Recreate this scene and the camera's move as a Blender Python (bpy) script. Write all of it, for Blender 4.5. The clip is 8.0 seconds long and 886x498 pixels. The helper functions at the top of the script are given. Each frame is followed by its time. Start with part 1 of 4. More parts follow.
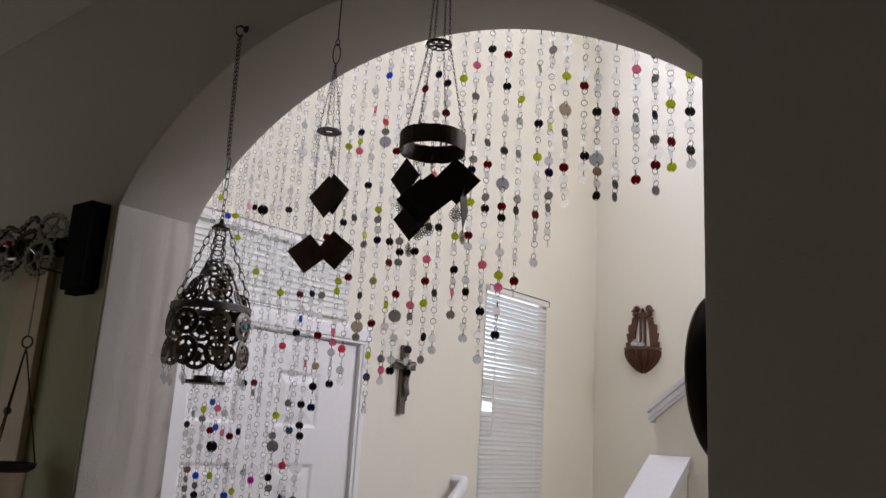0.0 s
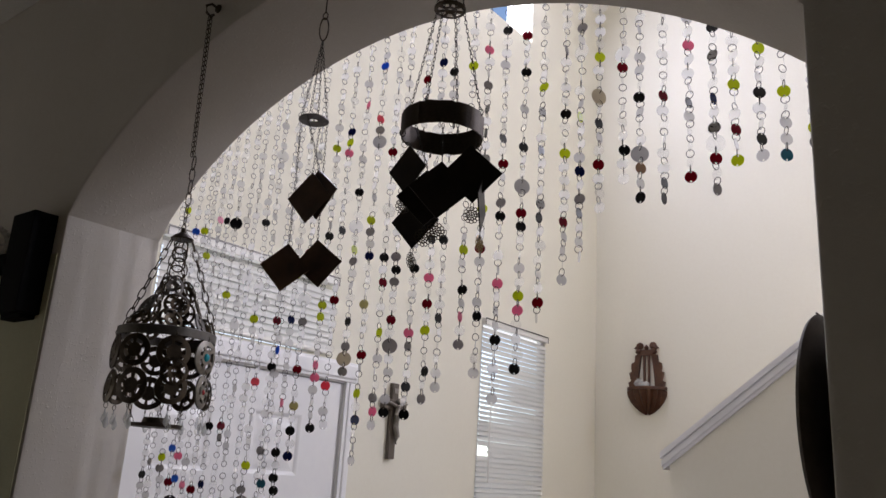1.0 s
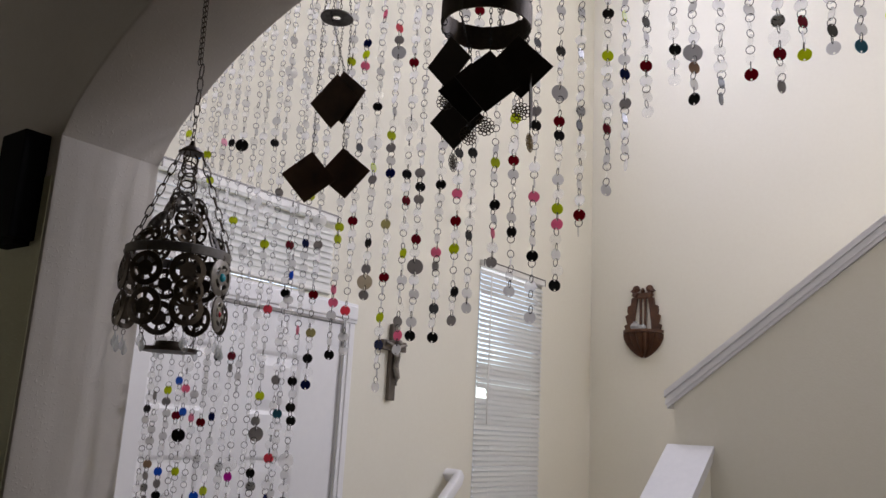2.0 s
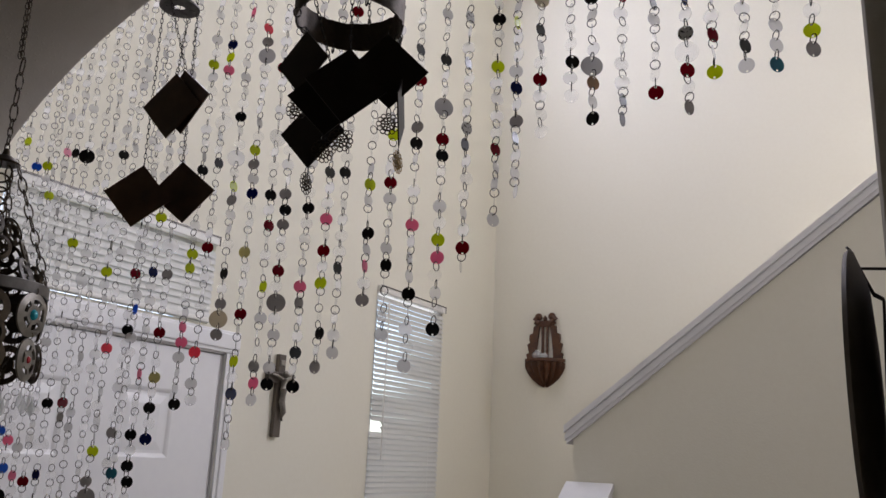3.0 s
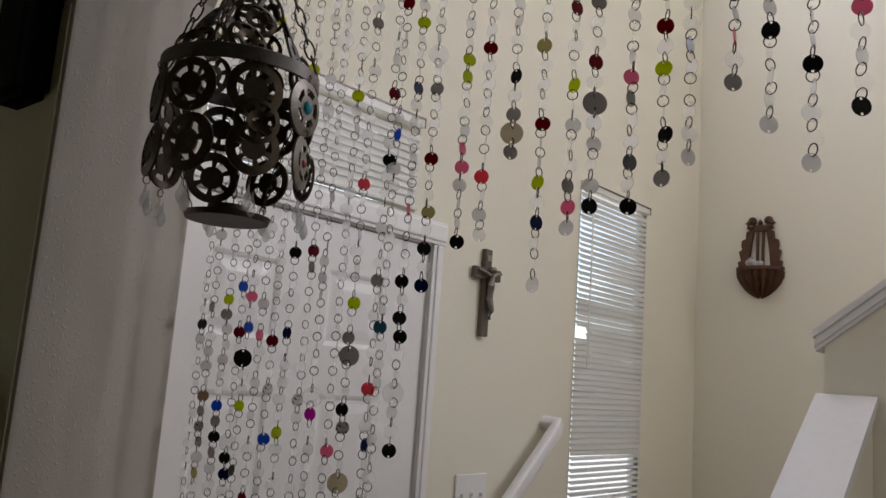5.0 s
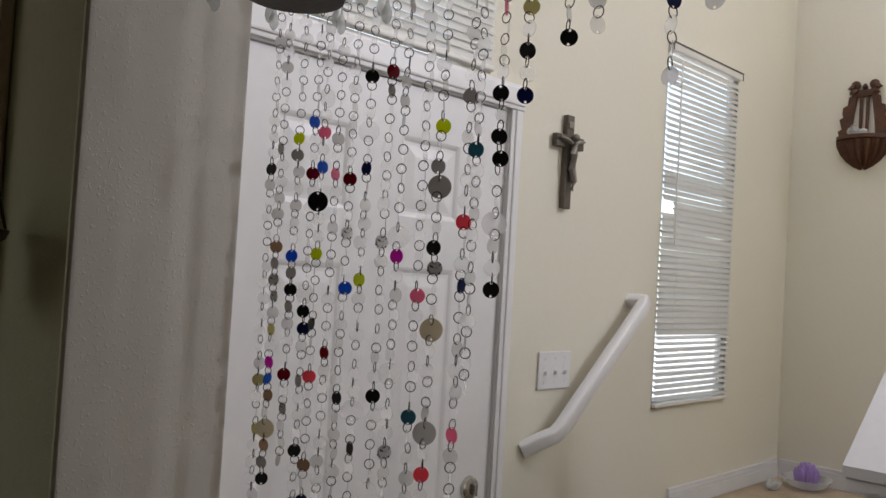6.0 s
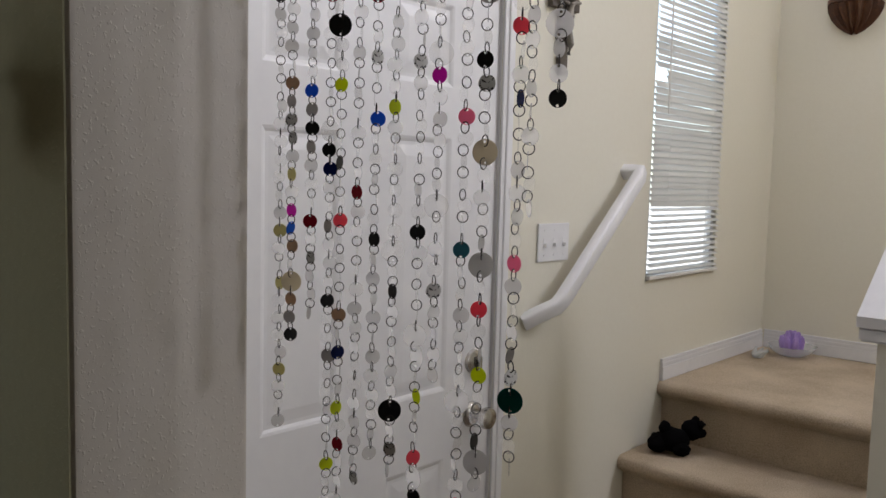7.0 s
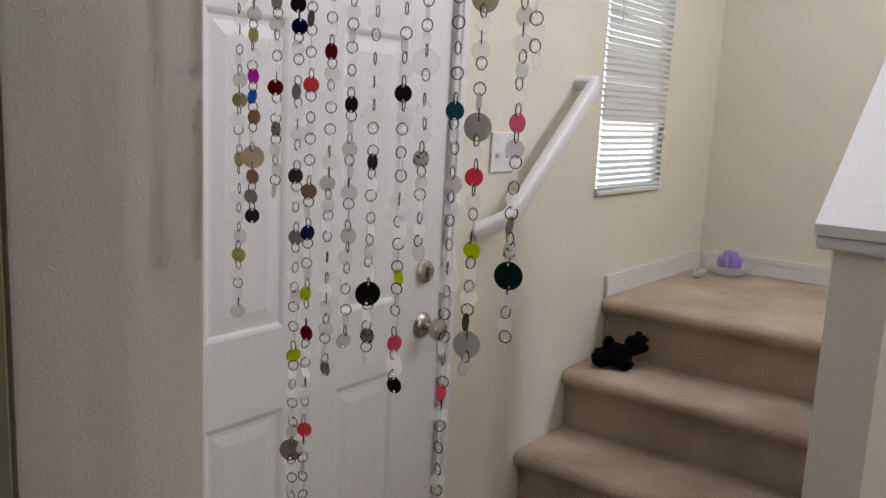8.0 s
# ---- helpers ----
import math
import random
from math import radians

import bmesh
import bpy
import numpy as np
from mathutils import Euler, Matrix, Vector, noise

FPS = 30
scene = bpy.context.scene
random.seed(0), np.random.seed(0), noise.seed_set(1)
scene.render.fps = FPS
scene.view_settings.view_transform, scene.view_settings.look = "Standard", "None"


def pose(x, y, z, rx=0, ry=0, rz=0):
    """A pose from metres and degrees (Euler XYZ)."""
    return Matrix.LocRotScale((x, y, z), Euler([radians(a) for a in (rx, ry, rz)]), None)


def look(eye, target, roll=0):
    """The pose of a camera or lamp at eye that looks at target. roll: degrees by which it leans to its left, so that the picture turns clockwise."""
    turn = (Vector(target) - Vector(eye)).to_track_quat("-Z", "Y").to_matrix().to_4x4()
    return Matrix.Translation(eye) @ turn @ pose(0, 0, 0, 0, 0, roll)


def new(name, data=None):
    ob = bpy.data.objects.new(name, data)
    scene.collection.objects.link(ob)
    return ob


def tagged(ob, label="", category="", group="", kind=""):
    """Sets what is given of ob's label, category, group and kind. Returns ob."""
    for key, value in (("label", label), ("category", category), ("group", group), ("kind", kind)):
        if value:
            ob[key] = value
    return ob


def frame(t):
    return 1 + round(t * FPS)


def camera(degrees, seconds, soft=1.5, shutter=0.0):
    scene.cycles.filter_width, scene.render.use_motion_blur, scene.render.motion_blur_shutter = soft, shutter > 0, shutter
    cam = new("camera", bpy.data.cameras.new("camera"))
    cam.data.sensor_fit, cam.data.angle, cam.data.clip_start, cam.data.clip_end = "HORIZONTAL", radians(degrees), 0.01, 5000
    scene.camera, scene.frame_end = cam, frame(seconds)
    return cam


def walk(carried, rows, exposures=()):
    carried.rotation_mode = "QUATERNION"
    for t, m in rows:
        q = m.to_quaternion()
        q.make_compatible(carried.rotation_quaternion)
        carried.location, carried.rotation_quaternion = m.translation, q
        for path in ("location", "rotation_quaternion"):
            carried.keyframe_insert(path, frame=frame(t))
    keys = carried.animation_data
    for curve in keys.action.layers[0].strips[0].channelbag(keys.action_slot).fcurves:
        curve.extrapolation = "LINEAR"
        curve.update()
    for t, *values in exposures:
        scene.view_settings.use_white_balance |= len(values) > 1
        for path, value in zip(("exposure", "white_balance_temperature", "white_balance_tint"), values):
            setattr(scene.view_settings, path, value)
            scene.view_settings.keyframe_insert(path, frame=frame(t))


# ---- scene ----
cam = camera(57.1, 8.0)
PATH = [
    (0, (2.189, -1.127, 1.731), (0.944, 0.373, 2.181), 3.4),
    (0.5, (2.102, -0.994, 1.763), (0.878, 0.5, 2.282), 4.1),
    (1, (2.005, -0.95, 1.752), (0.798, 0.549, 2.296), 3.6),
    (1.2, (1.966, -0.955, 1.746), (0.762, 0.551, 2.277), 3.4),
    (2.3, (1.885, -0.894, 1.706), (0.735, 0.689, 2.121), 3.3),
    (2.5, (1.877, -0.869, 1.721), (0.774, 0.745, 2.144), 3.2),
    (3, (1.851, -0.776, 1.765), (0.861, 0.888, 2.264), 2.5),
    (3.5, (1.814, -0.685, 1.776), (0.825, 0.96, 2.335), 2.9),
    (4, (1.718, -0.663, 1.747), (0.581, 0.892, 2.284), 3.8),
    (4.5, (1.613, -0.672, 1.712), (0.383, 0.845, 2.142), 4.0),
    (4.7, (1.583, -0.677, 1.694), (0.33, 0.836, 2.071), 4.1),
    (5.8, (1.439, -0.578, 1.624), (0.019, 0.823, 1.763), 3.8),
    (6, (1.418, -0.575, 1.604), (-0.002, 0.832, 1.666), 3.4),
    (6.5, (1.346, -0.572, 1.562), (-0.041, 0.867, 1.483), 2.2),
    (7, (1.306, -0.576, 1.523), (-0.04, 0.893, 1.348), 1.5),
    (7.5, (1.255, -0.576, 1.485), (0.008, 0.959, 1.191), 2.2),
    (8, (1.222, -0.558, 1.456), (0.026, 1.009, 1.119), 2.8),
]
walk(cam, [(t, look(eye, target, roll)) for t, eye, target, roll in PATH],
     exposures=[(0, 0.62, 6500, 13), (1.2, 0.54, 6500, 13), (2.5, 0.41, 6550, 12), (3.5, 0.21, 6650, 11), (4.6, 0.08, 6950, 10), (5.9, 0.50, 6800, 8), (6.5, 0.66, 6700, 8), (7.5, 0.82, 6650, 8), (8.0, 0.95, 6650, 8)])

# ---- world and light ----
world = bpy.data.worlds.new("sky")
scene.world = world
world.use_nodes = True
wn = world.node_tree.nodes
sky = wn.new("ShaderNodeTexSky")
sky.sky_type = "NISHITA"
sky.sun_disc = False
sky.sun_elevation, sky.sun_rotation = radians(42), radians(176)
wn["Background"].inputs["Strength"].default_value = 0.15
world.node_tree.links.new(sky.outputs[0], wn["Background"].inputs["Color"])

sun = new("sun", bpy.data.lights.new("sun", "SUN"))
sun.data.energy, sun.data.angle, sun.data.color = 4.0, radians(0.5), (1.0, 0.95, 0.87)
sun.matrix_world = look((-0.8, -10, 9), (0, 0, 0))


def window_light(name, place, target, width, height, watts, color=(0.985, 0.962, 1.03)):
    lamp = new(name, bpy.data.lights.new(name, "AREA"))
    lamp.data.shape, lamp.data.size, lamp.data.size_y = "RECTANGLE", width, height
    lamp.data.energy, lamp.data.color = watts, color
    lamp.matrix_world = look(place, target)
    return lamp


HALL_END = 4.0
# daylight in the openings: side window, transom, stair hall window, window above the door, dim unseen window in the
# living room
window_light("stair_window_light", (2.75, 2.93, 3.55), (2.3, 0, 2.4), 0.22, 1.5, 48, (0.95, 0.955, 1.13))
# added fill from an unseen, invented opening; brightens the front wall and left jamb
window_light("hall_fill_light", (HALL_END + 0.03, 0.70, 1.65), (0, 0.70, 1.45), 0.26, 1.4, 3.6)
window_light("side_window_light", (-0.045, 2.097, 1.815), (3, 2.097, 1.815), 0.505, 1.20, 1.1, (0.95, 0.965, 1.06))
window_light("transom_light", (-0.17, 0.62, 2.264), (3, 0.62, 2.264), 0.68, 0.27, 0.45)
window_light("front_window_light", (-0.06, 1.70, 4.3), (2.2, 1.6, 2.3), 0.85, 0.75, 21, (0.93, 0.95, 1.24))
window_light("living_window_light", (-1.58, -1.7, 1.5), (3, -1.3, 1.3), 1.2, 1.2, 1.7, (1, 0.86, 0.71))


# ---- materials ----
def nodes_of(name):
    m = bpy.data.materials.new(name)
    m.use_nodes = True
    t = m.node_tree
    return m, t, t.nodes["Principled BSDF"]


def material(name, a, b=None, rough=0.6, metal=0.0, scale=3.0, fine=120.0, bump=0.0, bump_scale=200.0, depth=0.002, spread=0.5, per_object=0.0, spec=0.5, splat=False):
    """Two tones mixed by noise at two scales, with a fine relief; splat flattens the relief into sparse blobs."""
    m, t, p = nodes_of(name)
    b = b or tuple(0.86 * c for c in a)
    p.inputs["Roughness"].default_value, p.inputs["Metallic"].default_value = rough, metal
    p.inputs["Specular IOR Level"].default_value = spec
    co = t.nodes.new("ShaderNodeTexCoord")
    big, small = t.nodes.new("ShaderNodeTexNoise"), t.nodes.new("ShaderNodeTexNoise")
    big.inputs["Scale"].default_value, small.inputs["Scale"].default_value = scale, fine
    big.inputs["Detail"].default_value, small.inputs["Detail"].default_value = 5, 3
    add = t.nodes.new("ShaderNodeMath")
    add.operation = "MULTIPLY_ADD"
    add.inputs[1].default_value = 0.55
    half = t.nodes.new("ShaderNodeMath")
    half.operation = "MULTIPLY"
    half.inputs[1].default_value = 0.45
    ramp = t.nodes.new("ShaderNodeValToRGB")
    ramp.color_ramp.elements[0].position, ramp.color_ramp.elements[1].position = 0.5 - spread / 2, 0.5 + spread / 2
    ramp.color_ramp.elements[0].color, ramp.color_ramp.elements[1].color = (*a, 1), (*b, 1)
    for n in (big, small):
        t.links.new(co.outputs["Object"], n.inputs["Vector"])
    t.links.new(small.outputs["Fac"], half.inputs[0])
    t.links.new(big.outputs["Fac"], add.inputs[0])
    t.links.new(half.outputs[0], add.inputs[2])
    t.links.new(add.outputs[0], ramp.inputs["Fac"])
    out = ramp.outputs["Color"]
    if per_object:
        info, hsv = t.nodes.new("ShaderNodeObjectInfo"), t.nodes.new("ShaderNodeHueSaturation")
        rng = t.nodes.new("ShaderNodeMapRange")
        rng.inputs["To Min"].default_value, rng.inputs["To Max"].default_value = 1 - per_object, 1 + per_object
        t.links.new(info.outputs["Random"], rng.inputs["Value"])
        t.links.new(rng.outputs[0], hsv.inputs["Value"])
        t.links.new(out, hsv.inputs["Color"])
        out = hsv.outputs["Color"]
    t.links.new(out, p.inputs["Base Color"])
    if bump:
        n, k = t.nodes.new("ShaderNodeTexNoise"), t.nodes.new("ShaderNodeBump")
        n.inputs["Scale"].default_value, n.inputs["Detail"].default_value = bump_scale, 4
        k.inputs["Strength"].default_value, k.inputs["Distance"].default_value = bump, depth
        t.links.new(co.outputs["Object"], n.inputs["Vector"])
        height = n.outputs["Fac"]
        if splat:
            blob = t.nodes.new("ShaderNodeMapRange")
            blob.interpolation_type = "SMOOTHSTEP"
            blob.inputs["From Min"].default_value, blob.inputs["From Max"].default_value = 0.56, 0.70
            t.links.new(height, blob.inputs["Value"])
            height = blob.outputs[0]
        t.links.new(height, k.inputs["Height"])
        t.links.new(k.outputs["Normal"], p.inputs["Normal"])
    return m


def see_through(name, tint, clear=0.5, rough=0.35):
    """Thin plastic: part of the light passes, the rest scatters."""
    m, t, p = nodes_of(name)
    p.inputs["Base Color"].default_value, p.inputs["Roughness"].default_value = (*tint, 1), rough
    mix, tr = t.nodes.new("ShaderNodeMixShader"), t.nodes.new("ShaderNodeBsdfTransparent")
    tl, both = t.nodes.new("ShaderNodeBsdfTranslucent"), t.nodes.new("ShaderNodeMixShader")
    tl.inputs["Color"].default_value = (*tint, 1)
    info, rng = t.nodes.new("ShaderNodeObjectInfo"), t.nodes.new("ShaderNodeMapRange")
    rng.inputs["To Min"].default_value, rng.inputs["To Max"].default_value = clear - 0.18, clear + 0.18
    t.links.new(info.outputs["Random"], rng.inputs["Value"])
    both.inputs[0].default_value = 0.45
    t.links.new(p.outputs[0], both.inputs[1])
    t.links.new(tl.outputs[0], both.inputs[2])
    t.links.new(rng.outputs[0], mix.inputs[0])
    t.links.new(both.outputs[0], mix.inputs[1])
    t.links.new(tr.outputs[0], mix.inputs[2])
    t.links.new(mix.outputs[0], t.nodes["Material Output"].inputs["Surface"])
    return m


paint = material("cream wall paint", (0.80, 0.775, 0.665), (0.765, 0.735, 0.615), 0.75, scale=1.2, fine=60, bump=0.35, bump_scale=160, depth=0.0015)
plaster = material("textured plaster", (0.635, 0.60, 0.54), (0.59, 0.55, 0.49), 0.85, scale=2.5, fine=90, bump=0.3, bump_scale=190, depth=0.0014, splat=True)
sage = material("sage wall surface", (0.54, 0.53, 0.37), (0.47, 0.46, 0.315), 0.85, scale=2.0, fine=80, bump=0.3, bump_scale=190, depth=0.0014, splat=True)
ceiling_paint = material("ceiling paint", (0.78, 0.76, 0.71), None, 0.9, scale=1, bump=0.4, bump_scale=90, depth=0.003)
white = material("white semi-gloss paint", (0.84, 0.84, 0.84), (0.79, 0.79, 0.80), 0.38, scale=2, fine=40, bump=0.12, bump_scale=30, depth=0.001)
trim_paint = material("white trim paint", (0.82, 0.82, 0.82), (0.74, 0.74, 0.745), 0.45, scale=3, fine=50, bump=0.15, bump_scale=40, depth=0.001)
carpet = material("beige carpet", (0.70, 0.58, 0.425), (0.42, 0.325, 0.22), 0.95, scale=4, fine=260, bump=1.0, bump_scale=300, depth=0.008, spread=0.26, spec=0.15)
floor_mat = material("floor tile", (0.26, 0.20, 0.145), None, 0.5, scale=2)
steel = material("dark weathered steel", (0.045, 0.036, 0.03), (0.11, 0.085, 0.065), 0.5, 0.75, scale=25, fine=300, bump=0.3, bump_scale=300, depth=0.001)
bronze = material("antique bronze", (0.095, 0.072, 0.048), (0.05, 0.04, 0.03), 0.42, 0.85, scale=30, fine=200, bump=0.2, bump_scale=200, depth=0.001)
tin = material("grey tin", (0.17, 0.16, 0.15), (0.10, 0.092, 0.085), 0.45, 0.8, scale=30, fine=200, bump=0.2, bump_scale=150, depth=0.001)
nickel = material("satin nickel", (0.55, 0.53, 0.50), (0.45, 0.43, 0.40), 0.25, 1.0, scale=20)
wire = material("dark wire", (0.022, 0.019, 0.017), (0.045, 0.04, 0.036), 0.5, 0.5, scale=60)
wood = material("carved walnut", (0.115, 0.043, 0.015), (0.045, 0.016, 0.007), 0.5, scale=18, fine=120, bump=0.5, bump_scale=120, depth=0.002, spread=0.35)
pewter = material("pewter", (0.30, 0.28, 0.25), (0.16, 0.145, 0.125), 0.4, 0.8, scale=40, bump=0.2)
grey_wood = material("weathered cross wood", (0.13, 0.105, 0.08), (0.075, 0.06, 0.045), 0.6, scale=30, fine=200, bump=0.4, bump_scale=150)
pvc = material("white vinyl slat", (0.80, 0.79, 0.75), (0.76, 0.75, 0.70), 0.4, scale=6)
black_paint = material("black lacquer", (0.0025, 0.0025, 0.0025), (0.005, 0.005, 0.005), 0.8, scale=10, fine=100, bump=0.1, spec=0.06)
plush = material("black plush", (0.003, 0.003, 0.0035), (0.007, 0.0065, 0.0065), 1.0, scale=30, fine=300, bump=1.0, bump_scale=350, depth=0.008, spec=0.05)
plate_mat = material("patinated metal plate", (0.12, 0.10, 0.08), (0.07, 0.058, 0.045), 0.55, 0.6, scale=9, fine=90, bump=0.2, bump_scale=60)
cream_wood = material("cream painted wood", (0.62, 0.50, 0.36), (0.52, 0.41, 0.29), 0.6, scale=5, fine=70, bump=0.15)


# ---- mesh helpers ----
def finish(name, bm, mat, parent=None, label="", smooth=False, sharp=40):
    me = bpy.data.meshes.new(name)
    bmesh.ops.recalc_face_normals(bm, faces=bm.faces)
    bm.to_mesh(me)
    bm.free()
    if smooth:
        for f in me.polygons:
            f.use_smooth = True
        me.set_sharp_from_angle(angle=radians(sharp))
    me.materials.append(mat)
    ob = new(name, me)
    if parent:
        ob.parent = parent
    if label:
        ob["label"] = label
    return ob


part = finish


def thing(name, place, label, category, group="", kind=""):
    ob = new(name)
    ob.location = place
    return tagged(ob, label, category, group, kind)


def add_box(bm, lo, hi, bevel=0.0, turn=None):
    lo, hi = Vector(lo), Vector(hi)
    m = Matrix.Translation((lo + hi) / 2) @ (turn or Matrix()) @ Matrix.Diagonal((*(hi - lo), 1))
    vs = bmesh.ops.create_cube(bm, size=1, matrix=m)["verts"]
    if bevel:
        es = list({e for v in vs for e in v.link_edges})
        bmesh.ops.bevel(bm, geom=es, offset=bevel, segments=2, affect="EDGES", profile=0.6)


def box(lo, hi, bevel=0.0, turn=None):
    bm = bmesh.new()
    add_box(bm, lo, hi, bevel, turn)
    return bm


def add_tube(bm, points, r, sides=8, closed=False):
    """A round bar along points."""
    pts = [Vector(p) for p in points]
    rings, n = [], len(pts)
    for i, p in enumerate(pts):
        a = pts[(i - 1) % n] if closed or i else pts[i]
        b = pts[(i + 1) % n] if closed or i < n - 1 else pts[i]
        q = (b - a).to_track_quat("Z", "Y")
        rad = r[i] if isinstance(r, (list, tuple)) else r
        rings.append([bm.verts.new(p + q @ Vector((rad * math.cos(k * math.tau / sides), rad * math.sin(k * math.tau / sides), 0))) for k in range(sides)])
    for i in range(n if closed else n - 1):
        u, v = rings[i], rings[(i + 1) % n]
        off = 0
        if closed and i == n - 1:
            off = min(range(sides), key=lambda k: (v[k].co - u[0].co).length)
        for k in range(sides):
            bm.faces.new((u[k], u[(k + 1) % sides], v[(k + 1 + off) % sides], v[(k + off) % sides]))
    if not closed:
        bm.faces.new(rings[0][::-1])
        bm.faces.new(rings[-1])


def tube(points, r, sides=8, closed=False):
    bm = bmesh.new()
    add_tube(bm, points, r, sides, closed)
    return bm


def add_loop(bm, centre, rx, rz, r, axis=0.0, n=14, sides=6):
    """An upright wire link: half axes rx and rz, turned about z by axis degrees."""
    c, a = Vector(centre), radians(axis)
    add_tube(bm, [c + Vector((rx * math.cos(t) * math.cos(a), rx * math.cos(t) * math.sin(a), rz * math.sin(t))) for t in (k * math.tau / n for k in range(n))], r, sides, True)


def add_lathe(bm, rows, centre=(0, 0, 0), n=24, turn=None, cap=True):
    """A turned shape: rows of radius and height."""
    c, turn = Vector(centre), turn or Matrix()
    rings = [[bm.verts.new(c + turn @ Vector((r * math.cos(k * math.tau / n), r * math.sin(k * math.tau / n), z))) for k in range(n)] for r, z in rows]
    for u, v in zip(rings, rings[1:]):
        for k in range(n):
            bm.faces.new((u[k], u[(k + 1) % n], v[(k + 1) % n], v[k]))
    if cap:
        bm.faces.new(rings[0][::-1])
        bm.faces.new(rings[-1])


def lathe(rows, centre=(0, 0, 0), n=24, turn=None, cap=True):
    bm = bmesh.new()
    add_lathe(bm, rows, centre, n, turn, cap)
    return bm


def add_prism(bm, outline, lo, hi, axes="xzy"):
    """An outline of (a, b) pairs, thickened from lo to hi along the third axis named."""
    def at(a, b, c):
        d = dict(zip(axes, (a, b, c)))
        return (d["x"], d["y"], d["z"])
    u = [bm.verts.new(at(a, b, lo)) for a, b in outline]
    v = [bm.verts.new(at(a, b, hi)) for a, b in outline]
    n = len(u)
    bm.faces.new(u[::-1])
    bm.faces.new(v)
    for k in range(n):
        bm.faces.new((u[k], u[(k + 1) % n], v[(k + 1) % n], v[k]))


def prism(outline, lo, hi, axes="xzy"):
    bm = bmesh.new()
    add_prism(bm, outline, lo, hi, axes)
    return bm


def structure(name, bm, mat, label, category="wall", smooth=False, sharp=40):
    return tagged(finish(name, bm, mat, smooth=smooth, sharp=sharp), label, category, kind="structure")


def wall_with_holes(name, mat, label, axis, at, thick, u0, u1, z0, z1, holes):
    """A straight wall across axis x or y from at to at + thick, along the other from u0 to u1, with holes (u0, u1, z0, z1)."""
    bm = bmesh.new()
    us = sorted({u0, u1, *(h[0] for h in holes), *(h[1] for h in holes)})
    zs = sorted({z0, z1, *(h[2] for h in holes), *(h[3] for h in holes)})
    def inside(a, b):
        return u0 < a < u1 and z0 < b < z1 and not any(h[0] < a < h[1] and h[2] < b < h[3] for h in holes)
    def vert(u, z, d):
        return bm.verts.new((at + d, u, z) if axis == "x" else (u, at + d, z))
    cu, cz = [(a + b) / 2 for a, b in zip(us, us[1:])], [(a + b) / 2 for a, b in zip(zs, zs[1:])]
    for i, a in enumerate(cu):
        for j, b in enumerate(cz):
            if not inside(a, b):
                continue
            p, q, r, s = us[i], us[i + 1], zs[j], zs[j + 1]
            for d in (0, thick):
                bm.faces.new([vert(*c, d) for c in ((p, r), (q, r), (q, s), (p, s))])
            for di, dj, e in ((-1, 0, ((p, r), (p, s))), (1, 0, ((q, r), (q, s))), (0, -1, ((p, r), (q, r))), (0, 1, ((p, s), (q, s)))):
                ni, nj = i + di, j + dj
                if not (0 <= ni < len(cu) and 0 <= nj < len(cz) and inside(cu[ni], cz[nj])):
                    bm.faces.new([vert(*e[0], 0), vert(*e[1], 0), vert(*e[1], thick), vert(*e[0], thick)])
    bmesh.ops.remove_doubles(bm, verts=bm.verts, dist=1e-5)
    return structure(name, bm, mat, label)


# ---- the large structure ----
FRONT, BACK = -0.238, -0.034            # faces of the arch wall
JL, JR = 0.505, 1.838                   # jambs of the arch
AX, SPRING, CROWN = 1.152, 2.196, 2.487  # arch: middle, spring line, crown
DOOR = (0.235, 1.040)                   # front door along y
HALL = 4.0                              # far end of the stair hall
TOP = 4.9                               # its ceiling
LAND = 0.845                            # stair landing
WB = 2.865                              # wall behind the stairs

structure("floor", box((-1.6, -4.2, -0.1), (HALL, WB, 0.0)), floor_mat, "tan floor running from the room into the hall", "floor")
wall_with_holes("wall_west", paint, "cream painted front wall with door and windows", "x", 0.0, -0.14, BACK + 0.003, WB, 0, TOP,
                [(DOOR[0] - 0.02, DOOR[1] + 0.012, -0.0, 2.065), (0.28, 0.965, 2.128, 2.40), (1.838, 2.66, 1.20, 2.43), (1.25, 2.15, 3.9, 4.7)])
structure("wall_west_infill", box((-0.035, 2.355, 1.20), (0.0, 2.66, 2.43)), paint, "thin cream wall between the side window and the corner")
wall_with_holes("wall_north", paint, "cream painted wall behind the upper stairs", "y", WB, 0.14, -0.14, HALL, 0, TOP, [(2.45, 3.05, 2.75, 4.35)])
# the hole is added only to hold the hall fill lamp
wall_with_holes("wall_east", paint, "plain cream wall closing the hall", "x", HALL, 0.14, -4.2, WB + 0.14, 0, TOP, [(0.55, 0.85, 0.93, 2.37)])
structure("ceiling", box((-0.14, BACK, TOP), (HALL, WB, TOP + 0.1)), ceiling_paint, "white hall ceiling", "ceiling")

# the arch wall: two piers and the spandrel above the curve
steps = 44


def arch_height(x):
    """A flattened arch, fuller over the left pier than over the right one."""
    rise, span = CROWN - SPRING, (AX - JL if x < AX else JR - AX)
    u = min(1.0, abs(x - AX) / span)
    r = (span * span + rise * rise) / (2 * rise)
    circle = math.sqrt(r * r - (u * span) ** 2) - r + rise
    full = rise * (1 - u ** 1.9) ** (0.55 if x < AX else 0.85)
    return SPRING + (0.72 * circle + 0.28 * full)


curve = [(JL + (JR - JL) * k / steps, 0) for k in range(steps + 1)]
curve = [(x, arch_height(x)) for x, z in curve]


